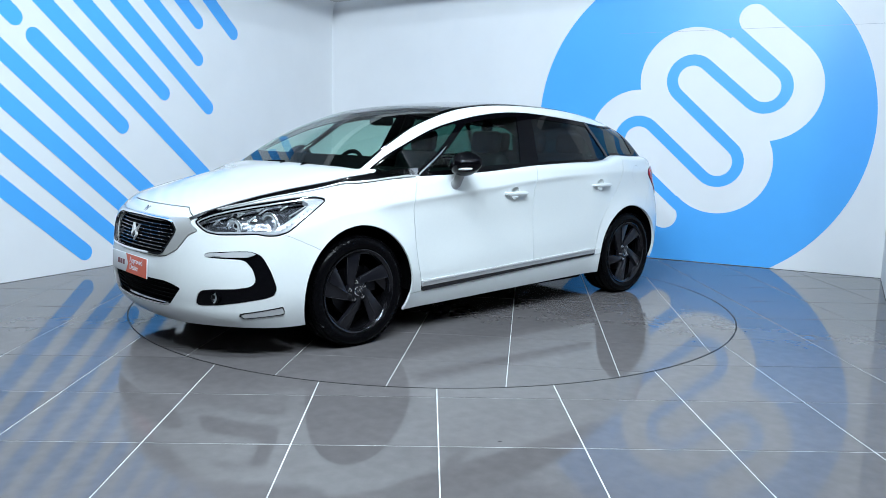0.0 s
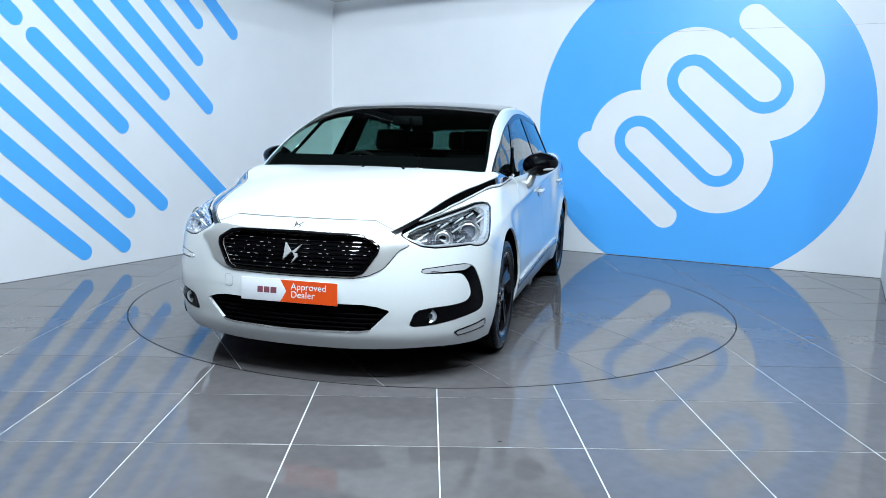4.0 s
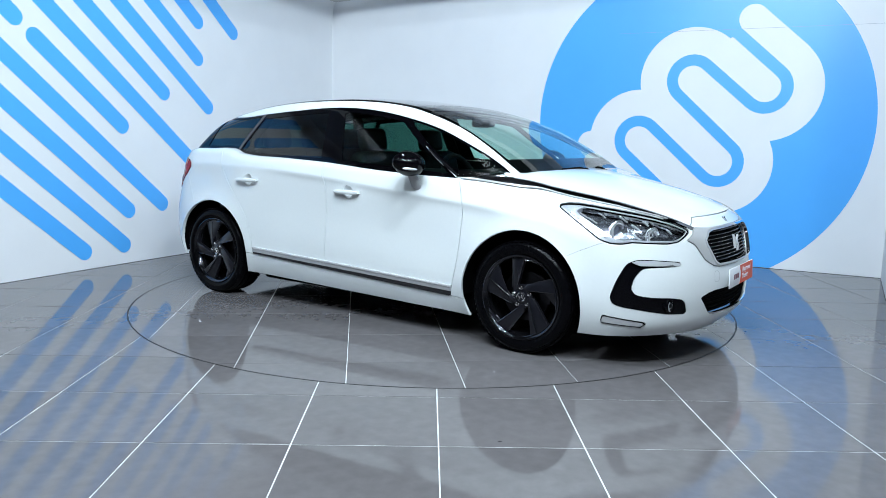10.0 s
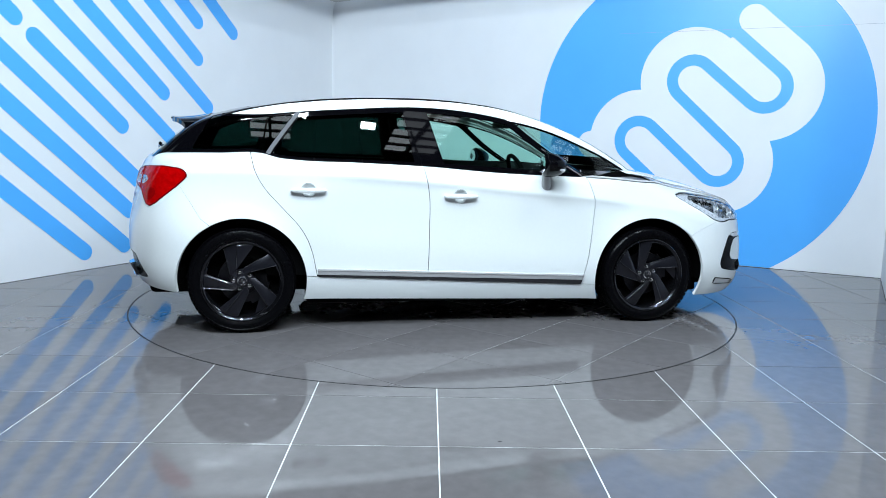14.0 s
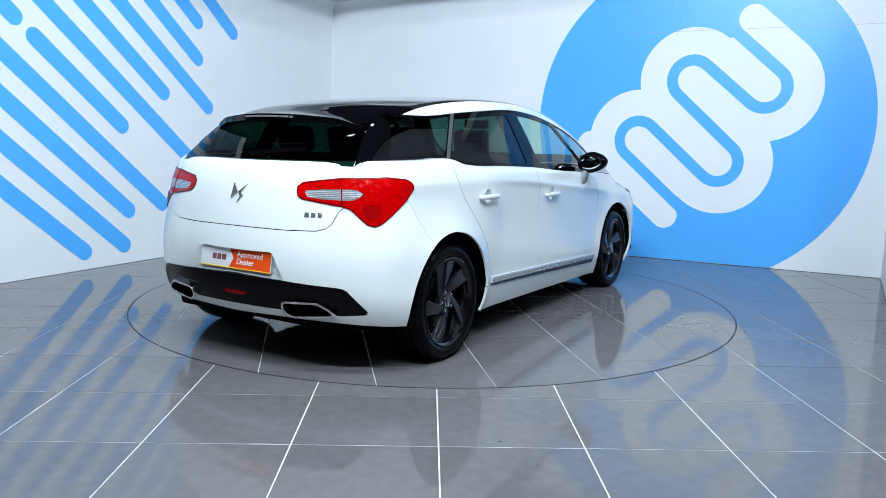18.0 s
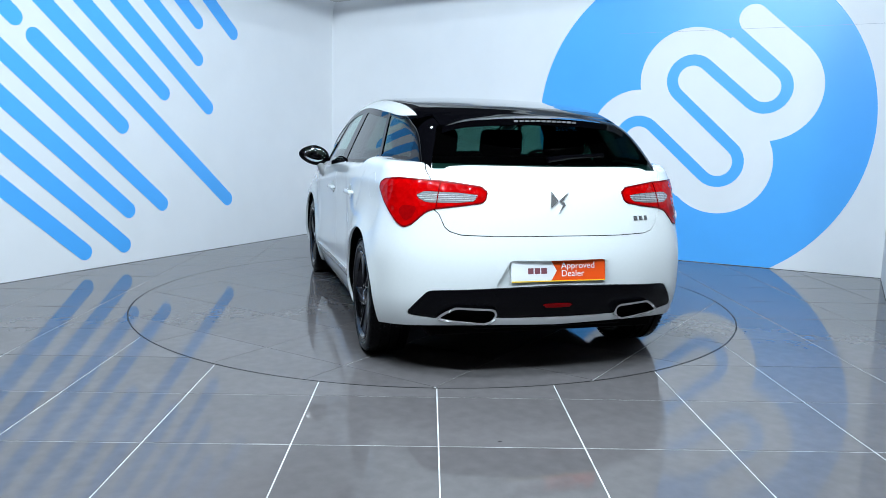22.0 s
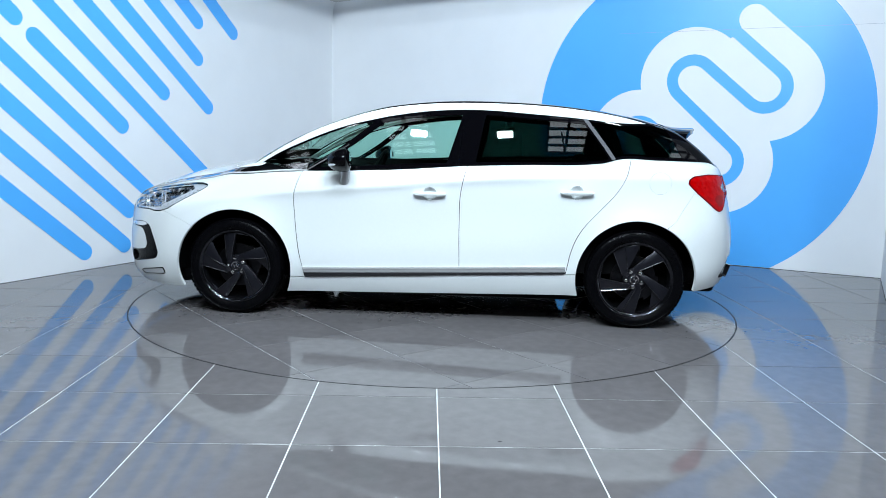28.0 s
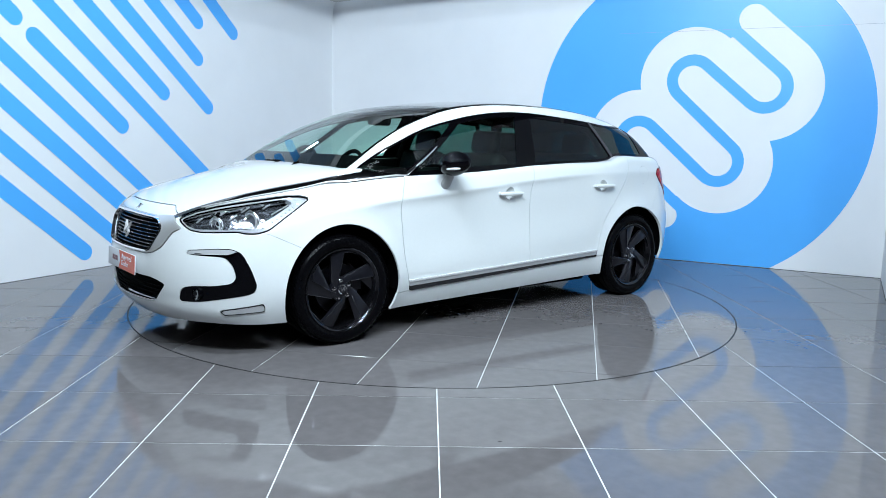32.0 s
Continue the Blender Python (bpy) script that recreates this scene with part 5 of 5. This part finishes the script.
def arrow_badge(name, m, size, mat, parent, label):
    """A small emblem: a wedge beside a bent stroke."""
    bm = bmesh.new()
    s = size
    prism([(-0.50 * s, -0.42 * s), (-0.05 * s, -0.02 * s), (-0.42 * s, 0.48 * s)], 0.012, m, bm)
    prism([(-0.02 * s, -0.02 * s), (0.20 * s, 0.16 * s), (0.52 * s, 0.42 * s), (0.20 * s, -0.02 * s), (0.10 * s, -0.08 * s)], 0.012, m, bm)
    prism([(0.02 * s, -0.06 * s), (0.26 * s, -0.10 * s), (0.34 * s, -0.26 * s), (-0.02 * s, -0.62 * s), (0.18 * s, -0.26 * s)], 0.012, m, bm)
    return part(name, bm, mat, parent, label, smooth=False)


def words(text, size, m, mat, parent, label):
    cu = bpy.data.curves.new("words", "FONT")
    cu.body, cu.size, cu.extrude = text, size, 0.0006
    cu.space_character = 1.02
    ob = bpy.data.objects.new("words", cu)
    me = bpy.data.meshes.new_from_object(ob)
    bpy.data.objects.remove(ob)
    me.transform(m)
    me.materials.append(mat)
    w = new("lettering", me)
    w.parent = parent
    return tagged(w, label)


def show_plate(car, x, y, z, ahead, tilt):
    """A dealer's show plate in place of a registration: white half, orange half."""
    turn = 90 if ahead else -90
    m = pose(x, y, z) @ pose(0, 0, 0, 0, 0, turn) @ pose(0, 0, 0, 90 - tilt, 0, 0)
    W, H = 0.52, 0.112
    pl = new("plate")
    pl.parent = car
    tagged(pl, "white and orange dealer show plate")
    bm = box((W, H, 0.006), (0, 0, 0.003), bevel=0.002)
    bm.transform(m)
    part("board", bm, M_PLATE, pl, "white plastic plate board")
    lift = m @ Matrix.Translation((0, 0, 0.0062))
    bm = prism([(-0.045, -H / 2 + 0.001), (W / 2 - 0.001, -H / 2 + 0.001), (W / 2 - 0.001, H / 2 - 0.001), (-0.045, H / 2 - 0.001), (-0.012, 0.0)], 0.0006, lift)
    part("orange_field", bm, M_ORANGE, pl, "orange arrow-ended field", smooth=False)
    if not ahead:
        bm = prism([(-W / 2 + 0.002, -H / 2 + 0.0005), (W / 2 - 0.001, -H / 2 + 0.0005), (W / 2 - 0.001, -H / 2 + 0.006), (-W / 2 + 0.002, -H / 2 + 0.006)], 0.0012, lift)
        part("yellow_edge", bm, M_YELLOW, pl, "yellow lower edge", smooth=False)
    up = lift @ Matrix.Translation((0, 0, 0.0012))
    words("Approved", 0.046, up @ Matrix.Translation((0.012, 0.010, 0)), M_PLATE, pl, "white printed lettering")
    words("Dealer", 0.046, up @ Matrix.Translation((0.012, -0.030, 0)), M_PLATE, pl, "white printed lettering")
    bm = bmesh.new()
    for k, (ox, wide) in enumerate(((-0.170, 0.030), (-0.134, 0.030), (-0.098, 0.032))):
        prism([(ox, -0.015), (ox + wide, -0.015), (ox + wide, 0.015), (ox, 0.015)], 0.0006, lift, bm)
    part("mark", bm, M_INK, pl, "row of dark red printed bars", smooth=False)


def mirror(car, sg):
    e = new("door_mirror")
    e.parent = car
    tagged(e, "gloss black door mirror")
    m = Matrix.Diagonal((1, sg, 1, 1)) @ pose(0.575, 0.968, 1.082, 0, 4, 6)
    bm = bmesh.new()
    r = bmesh.ops.create_uvsphere(bm, u_segments=28, v_segments=18, radius=1.0)
    for v in r["verts"]:
        x, y, z = v.co
        taper = 1 - 0.22 * max(y, 0)
        fx = 0.125 * x if x > 0 else 0.040 * x
        v.co = (fx * (1 - 0.25 * y * y), 0.122 * y, 0.080 * z * taper + (0.010 * y))
    bm.transform(m)
    part("shell", bm, M_BLACK, e)
    bm = bmesh.new()
    r = bmesh.ops.create_uvsphere(bm, u_segments=24, v_segments=10, radius=1.0)
    for v in r["verts"]:
        x, y, z = v.co
        v.co = (-0.034 + 0.004 * x, 0.090 * y, 0.056 * z * (1 - 0.2 * max(y, 0)))
    bm.transform(m)
    part("mirror_pane", bm, M_MIRROR, e, "mirror glass")
    bm = bmesh.new()
    r = bmesh.ops.create_uvsphere(bm, u_segments=20, v_segments=8, radius=1.0)
    for v in r["verts"]:
        x, y, z = v.co
        yy = 0.045 + 0.050 * y
        v.co = (0.104 - 0.060 * (yy / 0.11) ** 2 + 0.014 * x, yy, -0.024 + 0.010 * z)
    bm.transform(m)
    part("indicator", bm, M_EMBLEM, e, "clear side indicator strip")
    bm = tube([Vector((0.605, sg * 0.855, 0.925)), Vector((0.595, sg * 0.895, 0.952)), Vector((0.578, sg * 0.93, 1.03))], [0.036, 0.032, 0.026], 12)
    part("stalk", bm, M_STALK, e, "grey mirror stalk")


M_STALK = material("grey_stalk", (0.42, 0.43, 0.44), 0.3, 0.6)


# paler metal for the glints drawn along the spoke edges
M_GLINT = material("spoke_glint_metal", (0.10, 0.10, 0.11), 0.14, 0.9)


def wheel_master():
    """One wheel, its outside towards +y."""
    w = new("wheel")
    prof = [(0.246, -0.100), (0.262, -0.112), (0.292, -0.117), (0.316, -0.108), (0.327, -0.094), (0.3315, -0.080)]
    for g in (-0.052, 0.0, 0.052):
        prof += [(0.332, g - 0.006), (0.3255, g - 0.005), (0.3255, g + 0.005), (0.332, g + 0.006)]
    prof += [(0.3315, 0.080), (0.327, 0.094), (0.316, 0.108), (0.308, 0.113), (0.306, 0.1115), (0.292, 0.117), (0.275, 0.1165), (0.272, 0.1145), (0.262, 0.112), (0.250, 0.104)]
    bm = lathe(prof, 96)
    part("tyre", bm, M_RUBBER, w, "black low-profile tyre")
    bm = bmesh.new()
    for i in range(64):
        a = 2 * math.pi * i / 64
        for y, tilt in ((0.090, 8), (-0.090, -8), (0.027, 22), (-0.027, -22)):
            m = Matrix.Rotation(-a, 4, "Y") @ Matrix.Translation((0.3308 - (0.004 if abs(y) > 0.05 else 0), y, 0)) @ pose(0, 0, 0, tilt, 0, 0)
            bmesh.ops.create_cube(bm, size=1.0, matrix=m @ Matrix.Diagonal((0.0025, 0.034, 0.0235, 1)))
    tagged(part("tread", bm, M_RUBBER, w, "tread blocks", smooth=False), kind="stuff")
    bm = lathe([(0.238, -0.095), (0.232, -0.06), (0.222, -0.02), (0.224, 0.070), (0.236, 0.088), (0.247, 0.104), (0.253, 0.112), (0.249, 0.1135), (0.240, 0.1095), (0.232, 0.098)], 72)
    part("rim", bm, M_BARREL, w, "glossy anthracite alloy rim")
    # five broad swept blades
    for i in range(5):
        a = 2 * math.pi * i / 5
        rot = Matrix.Rotation(-a, 4, "Y")
        bm = bmesh.new()
        outline = [(0.020, -0.040, 0.090), (0.050, -0.056, 0.096), (0.120, -0.074, 0.101), (0.203, -0.096, 0.104), (0.224, -0.052, 0.102), (0.237, 0.004, 0.098),
                   (0.2415, -0.020, 0.096), (0.232, -0.078, 0.097), (0.208, -0.128, 0.096), (0.190, -0.150, 0.094), (0.166, -0.172, 0.091), (0.085, -0.124, 0.086), (0.012, -0.082, 0.083), (0.0, -0.050, 0.086)]
        top = [bm.verts.new(rot @ Vector((r, y, t))) for r, t, y in outline]
        bot = [bm.verts.new(rot @ Vector((r, y - 0.030, t * 0.96))) for r, t, y in outline]
        bm.faces.new(top)
        bm.faces.new(bot[::-1])
        for j in range(14):
            bm.faces.new((top[j], bot[j], bot[(j + 1) % 14], top[(j + 1) % 14]))
        bmesh.ops.triangulate(bm, faces=[f for f in bm.faces if len(f.verts) > 4])
        bmesh.ops.bevel(bm, geom=[e for e in bm.edges if e.calc_face_angle(0) > 0.5], offset=0.003, segments=2, affect="EDGES", profile=0.5)
        part("spoke", bm, M_RIM, w, "twisted anthracite spoke")
        # thin paler tubes stand in for glints on the blade edges
        for run, rad in ((outline[1:6], 0.0022), (outline[10:13], 0.0016)):
            edge = [rot @ Vector((r, y + 0.0004, t)) for r, t, y in run]
            part("spoke_glint", tube(edge, rad, 6), M_GLINT, w, "thin paler line drawn as the glint on a spoke edge")
        bm = lathe([(0.0005, 0.097), (0.008, 0.096), (0.009, 0.088), (0.012, 0.086)], 14, "y", m=rot @ Matrix.Rotation(radians(-36), 4, "Y") @ Matrix.Translation((0.054, 0, 0)))
        part("bolt", bm, M_CHROME, w, "chrome wheel bolt")
    bm = lathe([(0.0005, 0.098), (0.024, 0.0975), (0.030, 0.094), (0.032, 0.088), (0.046, 0.086), (0.070, 0.080), (0.074, 0.060)], 40)
    part("hub", bm, M_RIM, w, "dark hub")
    bm = lathe([(0.0235, 0.0985), (0.0265, 0.0998), (0.0295, 0.0955)], 36)
    part("cap_ring", bm, M_CHROME, w, "thin chrome cap ring")
    arrow_badge("cap_emblem", Matrix.Translation((0, 0.0985, 0)) @ Matrix.Rotation(radians(-90), 4, "X") @ Matrix.Diagonal((1, 1, 0.15, 1)), 0.034, M_CHROME, w, "small chrome emblem")
    bm = lathe([(0.06, 0.030), (0.150, 0.030), (0.152, 0.012), (0.06, 0.012)], 48)
    part("brake_disc", bm, M_BRAKE, w, "steel brake disc")
    bm = lathe([(0.10, 0.040), (0.165, 0.040), (0.17, 0.0), (0.10, 0.0), (0.10, 0.040)], 12, "y", a0=radians(150), a1=radians(215))
    part("caliper", bm, M_BRAKE, w, "grey brake caliper")
    bm = lathe([(0.225, -0.02), (0.06, -0.03), (0.0005, -0.03)], 40)
    part("wheel_back", bm, M_DARK, w, "dark wheel well backing")
    return w


def seat(parent_car, x, y, rear=False):
    e = new("rear_seat" if rear else "front_seat")
    e.parent = parent_car
    tagged(e, "black leather seat")
    w = 0.50
    bm = box((0.50, w, 0.16), (x, y, 0.50), bevel=0.06, seg=4)
    part("cushion", bm, M_SEAT, e)
    bm = box((0.15, w, 0.62), bevel=0.06, seg=4)
    bm.transform(Matrix.Translation((x - 0.30, y, 0.83)) @ pose(0, 0, 0, 0, -16, 0))
    part("backrest", bm, M_SEAT, e)
    bm = box((0.09, 0.27, 0.17), bevel=0.04, seg=4)
    bm.transform(Matrix.Translation((x - 0.415, y, 1.215)) @ pose(0, 0, 0, 0, -10, 0))
    part("headrest", bm, M_SEAT, e)


def interior(car):
    for y in (0.36, -0.36):
        seat(car, 0.20, y)
    for y in (0.42, 0.0, -0.42):
        seat(car, -0.75, y, True)
    bm = bmesh.new()
    rows = []
    for i in range(13):
        y = -0.74 + 1.48 * i / 12
        c = 1 - (y / 0.78) ** 2
        rows.append([bm.verts.new((px, y, pz)) for px, pz in ((1.16 + 0.06 * c, 1.0), (1.0, 1.035), (0.80, 1.045), (0.68, 1.01), (0.64, 0.92), (0.70, 0.72), (0.80, 0.55))])
    for A, B in zip(rows, rows[1:]):
        for j in range(6):
            bm.faces.new((A[j], A[j + 1], B[j + 1], B[j]))
    bmesh.ops.solidify(bm, geom=bm.faces[:], thickness=0.02)
    part("dashboard", bm, M_TRIM, car, "dark dashboard")
    e = new("steering_wheel")
    e.parent = car
    tagged(e, "black steering wheel")
    m = Matrix.Translation((0.58, -0.36, 0.955)) @ pose(0, 0, 0, 0, 66, 0)
    bm = tube([m @ Vector((0.185 * math.cos(a), 0.185 * math.sin(a), 0)) for a in [2 * math.pi * i / 40 for i in range(40)]], 0.016, 10, closed=True)
    part("wheel_rim", bm, M_SEAT, e)
    bm = box((0.10, 0.16, 0.05), bevel=0.02)
    box((0.03, 0.34, 0.02), bm=bm, bevel=0.006)
    bm.transform(m)
    part("boss", bm, M_TRIM, e)
    bm = box((0.03, 0.22, 0.07), bevel=0.015)
    bm.transform(Matrix.Translation((0.50, 0, 1.355)))
    part("inside_mirror", bm, M_TRIM, car, "black inside mirror")
    bm = box((0.08, 0.09, 0.06), (0.56, 0, 1.352), bevel=0.02)
    part("sensor_box", bm, M_TRIM, car, "black sensor box behind the windscreen")
    bm = box((0.04, 0.60, 0.26), (0.95, 0.0, 0.72), bevel=0.02)
    part("console", bm, M_TRIM, car, "dark centre console")
    bm = box((0.55, 1.25, 0.03), (-1.55, 0, 1.055), bevel=0.01)
    part("parcel_shelf", bm, M_TRIM, car, "dark parcel shelf")
    for sg in (1, -1):
        bm = bmesh.new()
        box((2.3, 0.03, 0.70), (-0.25, sg * 0.80, 0.70), bm=bm, bevel=0.01)
        part("door_card", bm, M_TRIM, car, "dark inner door card")
        bm = tube([(-0.22, sg * 0.77, 1.05), (-0.27, sg * 0.72, 1.22), (-0.30, sg * 0.63, 1.42)], 0.045, 8)
        part("inner_pillar", bm, M_TRIM, car, "dark inner door pillar")
        bm = tube([(-1.25, sg * 0.68, 1.08), (-1.20, sg * 0.61, 1.25), (-1.14, sg * 0.53, 1.37)], 0.05, 8)
        part("inner_pillar", bm, M_TRIM, car, "dark inner rear pillar")


def underside(car):
    bm = bmesh.new()
    box((3.9, 1.30, 0.10), (0.0, 0, 0.27), bm=bm, bevel=0.03)
    # wide block added between the wheels to stop light showing under the sills
    box((1.94, 1.50, 0.16), (0.0, 0, 0.225), bm=bm, bevel=0.03)
    box((0.4, 0.9, 0.10), (1.95, 0, 0.27), bm=bm, bevel=0.03)
    box((0.40, 0.90, 0.16), (-1.85, 0, 0.34), bm=bm, bevel=0.05)
    box((0.36, 1.02, 0.09), (1.92, 0, 0.245), bm=bm, bevel=0.03)
    box((0.08, 1.48, 0.10), (1.78, 0, 0.235), bm=bm, bevel=0.02)
    box((0.08, 1.44, 0.10), (-1.78, 0, 0.335), bm=bm, bevel=0.02)
    part("underbody", bm, M_DARK, car, "black underbody")
    for ax in (AXLE, -AXLE):
        for sg in (1, -1):
            bm = lathe([(0.412, 0.40), (0.412, 0.868)], 40, "y", a0=radians(-6), a1=radians(186), m=Matrix.Translation((ax, 0, HUB_Z)) @ Matrix.Diagonal((1, sg, 1, 1)))
            lathe([(0.05, 0.52), (0.412, 0.52)], 40, "y", bm=bm, a0=radians(-6), a1=radians(186), m=Matrix.Translation((ax, 0, HUB_Z)) @ Matrix.Diagonal((1, sg, 1, 1)))
            part("arch_liner", bm, M_DARK, car, "black wheel arch liner")
            bm = tube([(ax, sg * 0.15, 0.33), (ax, sg * 0.70, HUB_Z)], 0.05, 10)
            part("axle_arm", bm, M_DARK, car, "black axle arm")
    for y, x0 in ((0.30, -1.5), (-0.30, -1.5)):
        bm = tube([(0.3, y * 0.5, 0.205), (-1.2, y * 0.6, 0.205), (x0, y, 0.22)], 0.035, 10)
        part("exhaust_pipe", bm, M_DARK, car, "grey exhaust pipe")


def spoiler(car):
    def place(U, V):
        y = V
        x = -1.585 - (U * (0.275 - 0.19 * (y / 0.62) ** 2))
        z0 = ROOF(-1.585) - ROOF_DROP(-1.585) * y ** 2 + 0.006
        z = z0 - 0.062 * U + 0.036 * U * U - 0.030 * np.clip((np.abs(y) - 0.38) / 0.16, 0, 1) ** 2
        return np.stack([x, y, z], 1)
    us, vs = np.linspace(0, 1, 10), np.linspace(-0.53, 0.53, 49)
    bm = bmesh.new()
    U, V = np.meshgrid(us, vs, indexing="ij")
    top = place(U.ravel(), V.ravel())
    bot = top.copy()
    bot[:, 2] -= 0.010 + 0.026 * np.sin(np.pi * np.clip(U.ravel() * 0.62, 0, 1)) * (1 - 0.35 * (V.ravel() / 0.53) ** 4)
    n = len(vs)
    T = [bm.verts.new(p) for p in top]
    B = [bm.verts.new(p) for p in bot]
    for i in range(len(us) - 1):
        for j in range(n - 1):
            k = i * n + j
            bm.faces.new((T[k], T[k + 1], T[k + n + 1], T[k + n]))
            bm.faces.new((B[k], B[k + n], B[k + n + 1], B[k + 1]))
    last = (len(us) - 1) * n
    for j in range(n - 1):
        bm.faces.new((T[j], B[j], B[j + 1], T[j + 1]))
        bm.faces.new((T[last + j], T[last + j + 1], B[last + j + 1], B[last + j]))
    for i in range(len(us) - 1):
        for k in (i * n, i * n + n - 1):
            bm.faces.new((T[k], T[k + n], B[k + n], B[k]))
    sp = part("spoiler", bm, M_BLACK, car, "gloss black roof spoiler")
    bm = bmesh.new()
    for k in range(12):
        y = -0.165 + 0.03 * k
        p = place(np.array([1.0]), np.array([y]))[0]
        box((0.006, 0.022, 0.010), (p[0] - 0.003, y, p[2] - 0.014), bm=bm)
    part("brake_light", bm, M_WHITE_LENS, sp, "clear high brake light strip", smooth=False)


def wipers(car):
    for y0, y1 in ((0.56, -0.02), (0.04, -0.50)):
        pts = []
        for i in range(8):
            y = y0 + (y1 - y0) * i / 7
            x = 1.300 - 0.085 * (y / 0.73) ** 2 - 0.006 * i / 7
            pts.append((x, y, float(ROOF(x) - ROOF_DROP(x) * y * y) - 0.010))
        w = new("wiper")
        w.parent = car
        tagged(w, "black windscreen wiper")
        part("blade", tube(pts, 0.0045, 6), M_DARK, w)
        yr = y0 * 0.5 - 0.02
        p = [(1.37, yr, 1.044), (1.345, yr - 0.01, 1.055), (1.31, yr - 0.03, 1.063), (pts[4][0] + 0.01, pts[4][1], pts[4][2] + 0.006)]
        part("arm", tube(p, [0.005, 0.009, 0.008, 0.005], 8), M_DARK, w)
    bm = bmesh.new()
    rows = []
    for i in range(25):
        y = -0.70 + 1.40 * i / 24
        x = 1.312 - 0.075 * (y / 0.73) ** 2
        rows.append([bm.verts.new((x + dx, y, z)) for dx, z in ((0.03, 1.020), (0.0, 1.022), (-0.07, 1.045))])
    for A, B in zip(rows, rows[1:]):
        for j in range(2):
            bm.faces.new((A[j], A[j + 1], B[j + 1], B[j]))
    part("cowl", bm, M_DARK, car, "black cowl panel under the windscreen")
    pts = []
    for i in range(9):
        y = 0.02 - 0.34 * i / 8
        x = -1.955 + 0.05 * (i / 8)
        pts.append((x, y, float(ROOF(x) - ROOF_DROP(x) * y * y) + 0.018))
    w = new("rear_wiper")
    w.parent = car
    tagged(w, "black rear wiper")
    part("blade", tube(pts, [0.016] * 3 + [0.012] * 6, 8), M_BLACK, w)


M_BADGE = material("badge_chrome", (0.48, 0.48, 0.49), 0.2, 0.8)


def build_car():
    car = new("car")
    tagged(car, "pearl white five-door hatchback with black roof and dark alloy wheels", "car")
    out, shell = body_panels(car)
    glasshouse(car)
    front_face(car, out)
    tail_face(car, out)
    underside(car)
    interior(car)
    spoiler(car)
    wipers(car)
    for sg in (1, -1):
        mirror(car, sg)
    show_plate(car, 2.368, 0.0, 0.476, True, 3)
    show_plate(car, -2.106, 0.0, 0.580, False, 8)
    nose = pose(2.322, 0, 0.668, 0, 0, 90) @ pose(0, 0, 0, 78, 0, 0)
    arrow_badge("grille_emblem", nose, 0.092, M_EMBLEM, car, "chrome wedge emblem on the grille")
    arrow_badge("hood_emblem", pose(2.246, 0, 0.790, 0, 0, 90) @ pose(0, 0, 0, 52, 0, 0), 0.042, M_BADGE, car, "small satin chrome emblem")
    arrow_badge("gate_emblem", pose(-2.070, 0, 0.935, 0, 0, -90) @ pose(0, 0, 0, 74, 0, 0), 0.098, M_BADGE, car, "satin chrome wedge emblem")
    # small model badge as a plain bar
    for deg, wide in ((32.8, 0.026), (35.1, 0.026), (37.4, 0.022)):
        p = tail_point(deg, 0.842, -1, 0.001)
        n = normals(body)(np.array([[p.x, p.y, p.z]]))[0]
        bm = box((wide, 0.024, 0.004), bevel=0.001)
        bm.transform(Matrix.Translation(p) @ Vector(n).to_track_quat("Z", "Y").to_matrix().to_4x4())
        part("model_badge", bm, M_BADGE, car, "small satin chrome badge bar")
    master = wheel_master()
    master.parent = car
    spots = [(AXLE, 1, 27), (AXLE, -1, 24), (-AXLE, 1, -25), (-AXLE, -1, -36)]
    for k, (x, sg, spin) in enumerate(spots):
        m = pose(x, sg * 0.785, HUB_Z, 0, 0, 0 if sg > 0 else 180) @ Matrix.Rotation(radians(spin), 4, "Y")
        if k == 0:
            master.matrix_basis = m
        else:
            copy_thing(master, m)
    return car


car = build_car()


# ---- the turn ----
lay_floor()
turntable = build_turntable()
CAR_AT = Vector((-0.047, -0.0897, 0))


def heading(t):
    """The turntable's angle in degrees: it starts, turns evenly and slows down."""
    early = spline((0.0, -138.55), (0.3, -138.5), (0.6, -138.3), (0.8, -137.85), (1.0, -137.1), (1.4, -134.95), (1.8, -131.9), (2.0, -129.9), (2.3, -126.4))
    late = spline((29.8, 195.5), (30.0, 197.9), (30.5, 203.6), (31.0, 209.1), (31.5, 214.0), (32.0, 217.6))
    if t <= 2.3:
        return float(early(t))
    if t >= 29.8:
        return float(late(t))
    return 1.3 + 11.7 * (t - 13.2)


def motions():
    times = [0, 0.3, 0.6, 0.8, 1.0, 1.2, 1.4, 1.6, 1.8, 2.0, 2.3] + list(range(3, 30)) + [29.5, 30, 30.5, 31, 31.5, 32]
    disc_rows, car_rows = [], []
    for t in times:
        turn = Matrix.Translation(PIVOT) @ Matrix.Rotation(radians(heading(t)), 4, "Z")
        disc_rows.append((t, turn))
        car_rows.append((t, turn @ Matrix.Translation(CAR_AT)))
    walk(turntable, disc_rows)
    walk(car, car_rows)


motions()
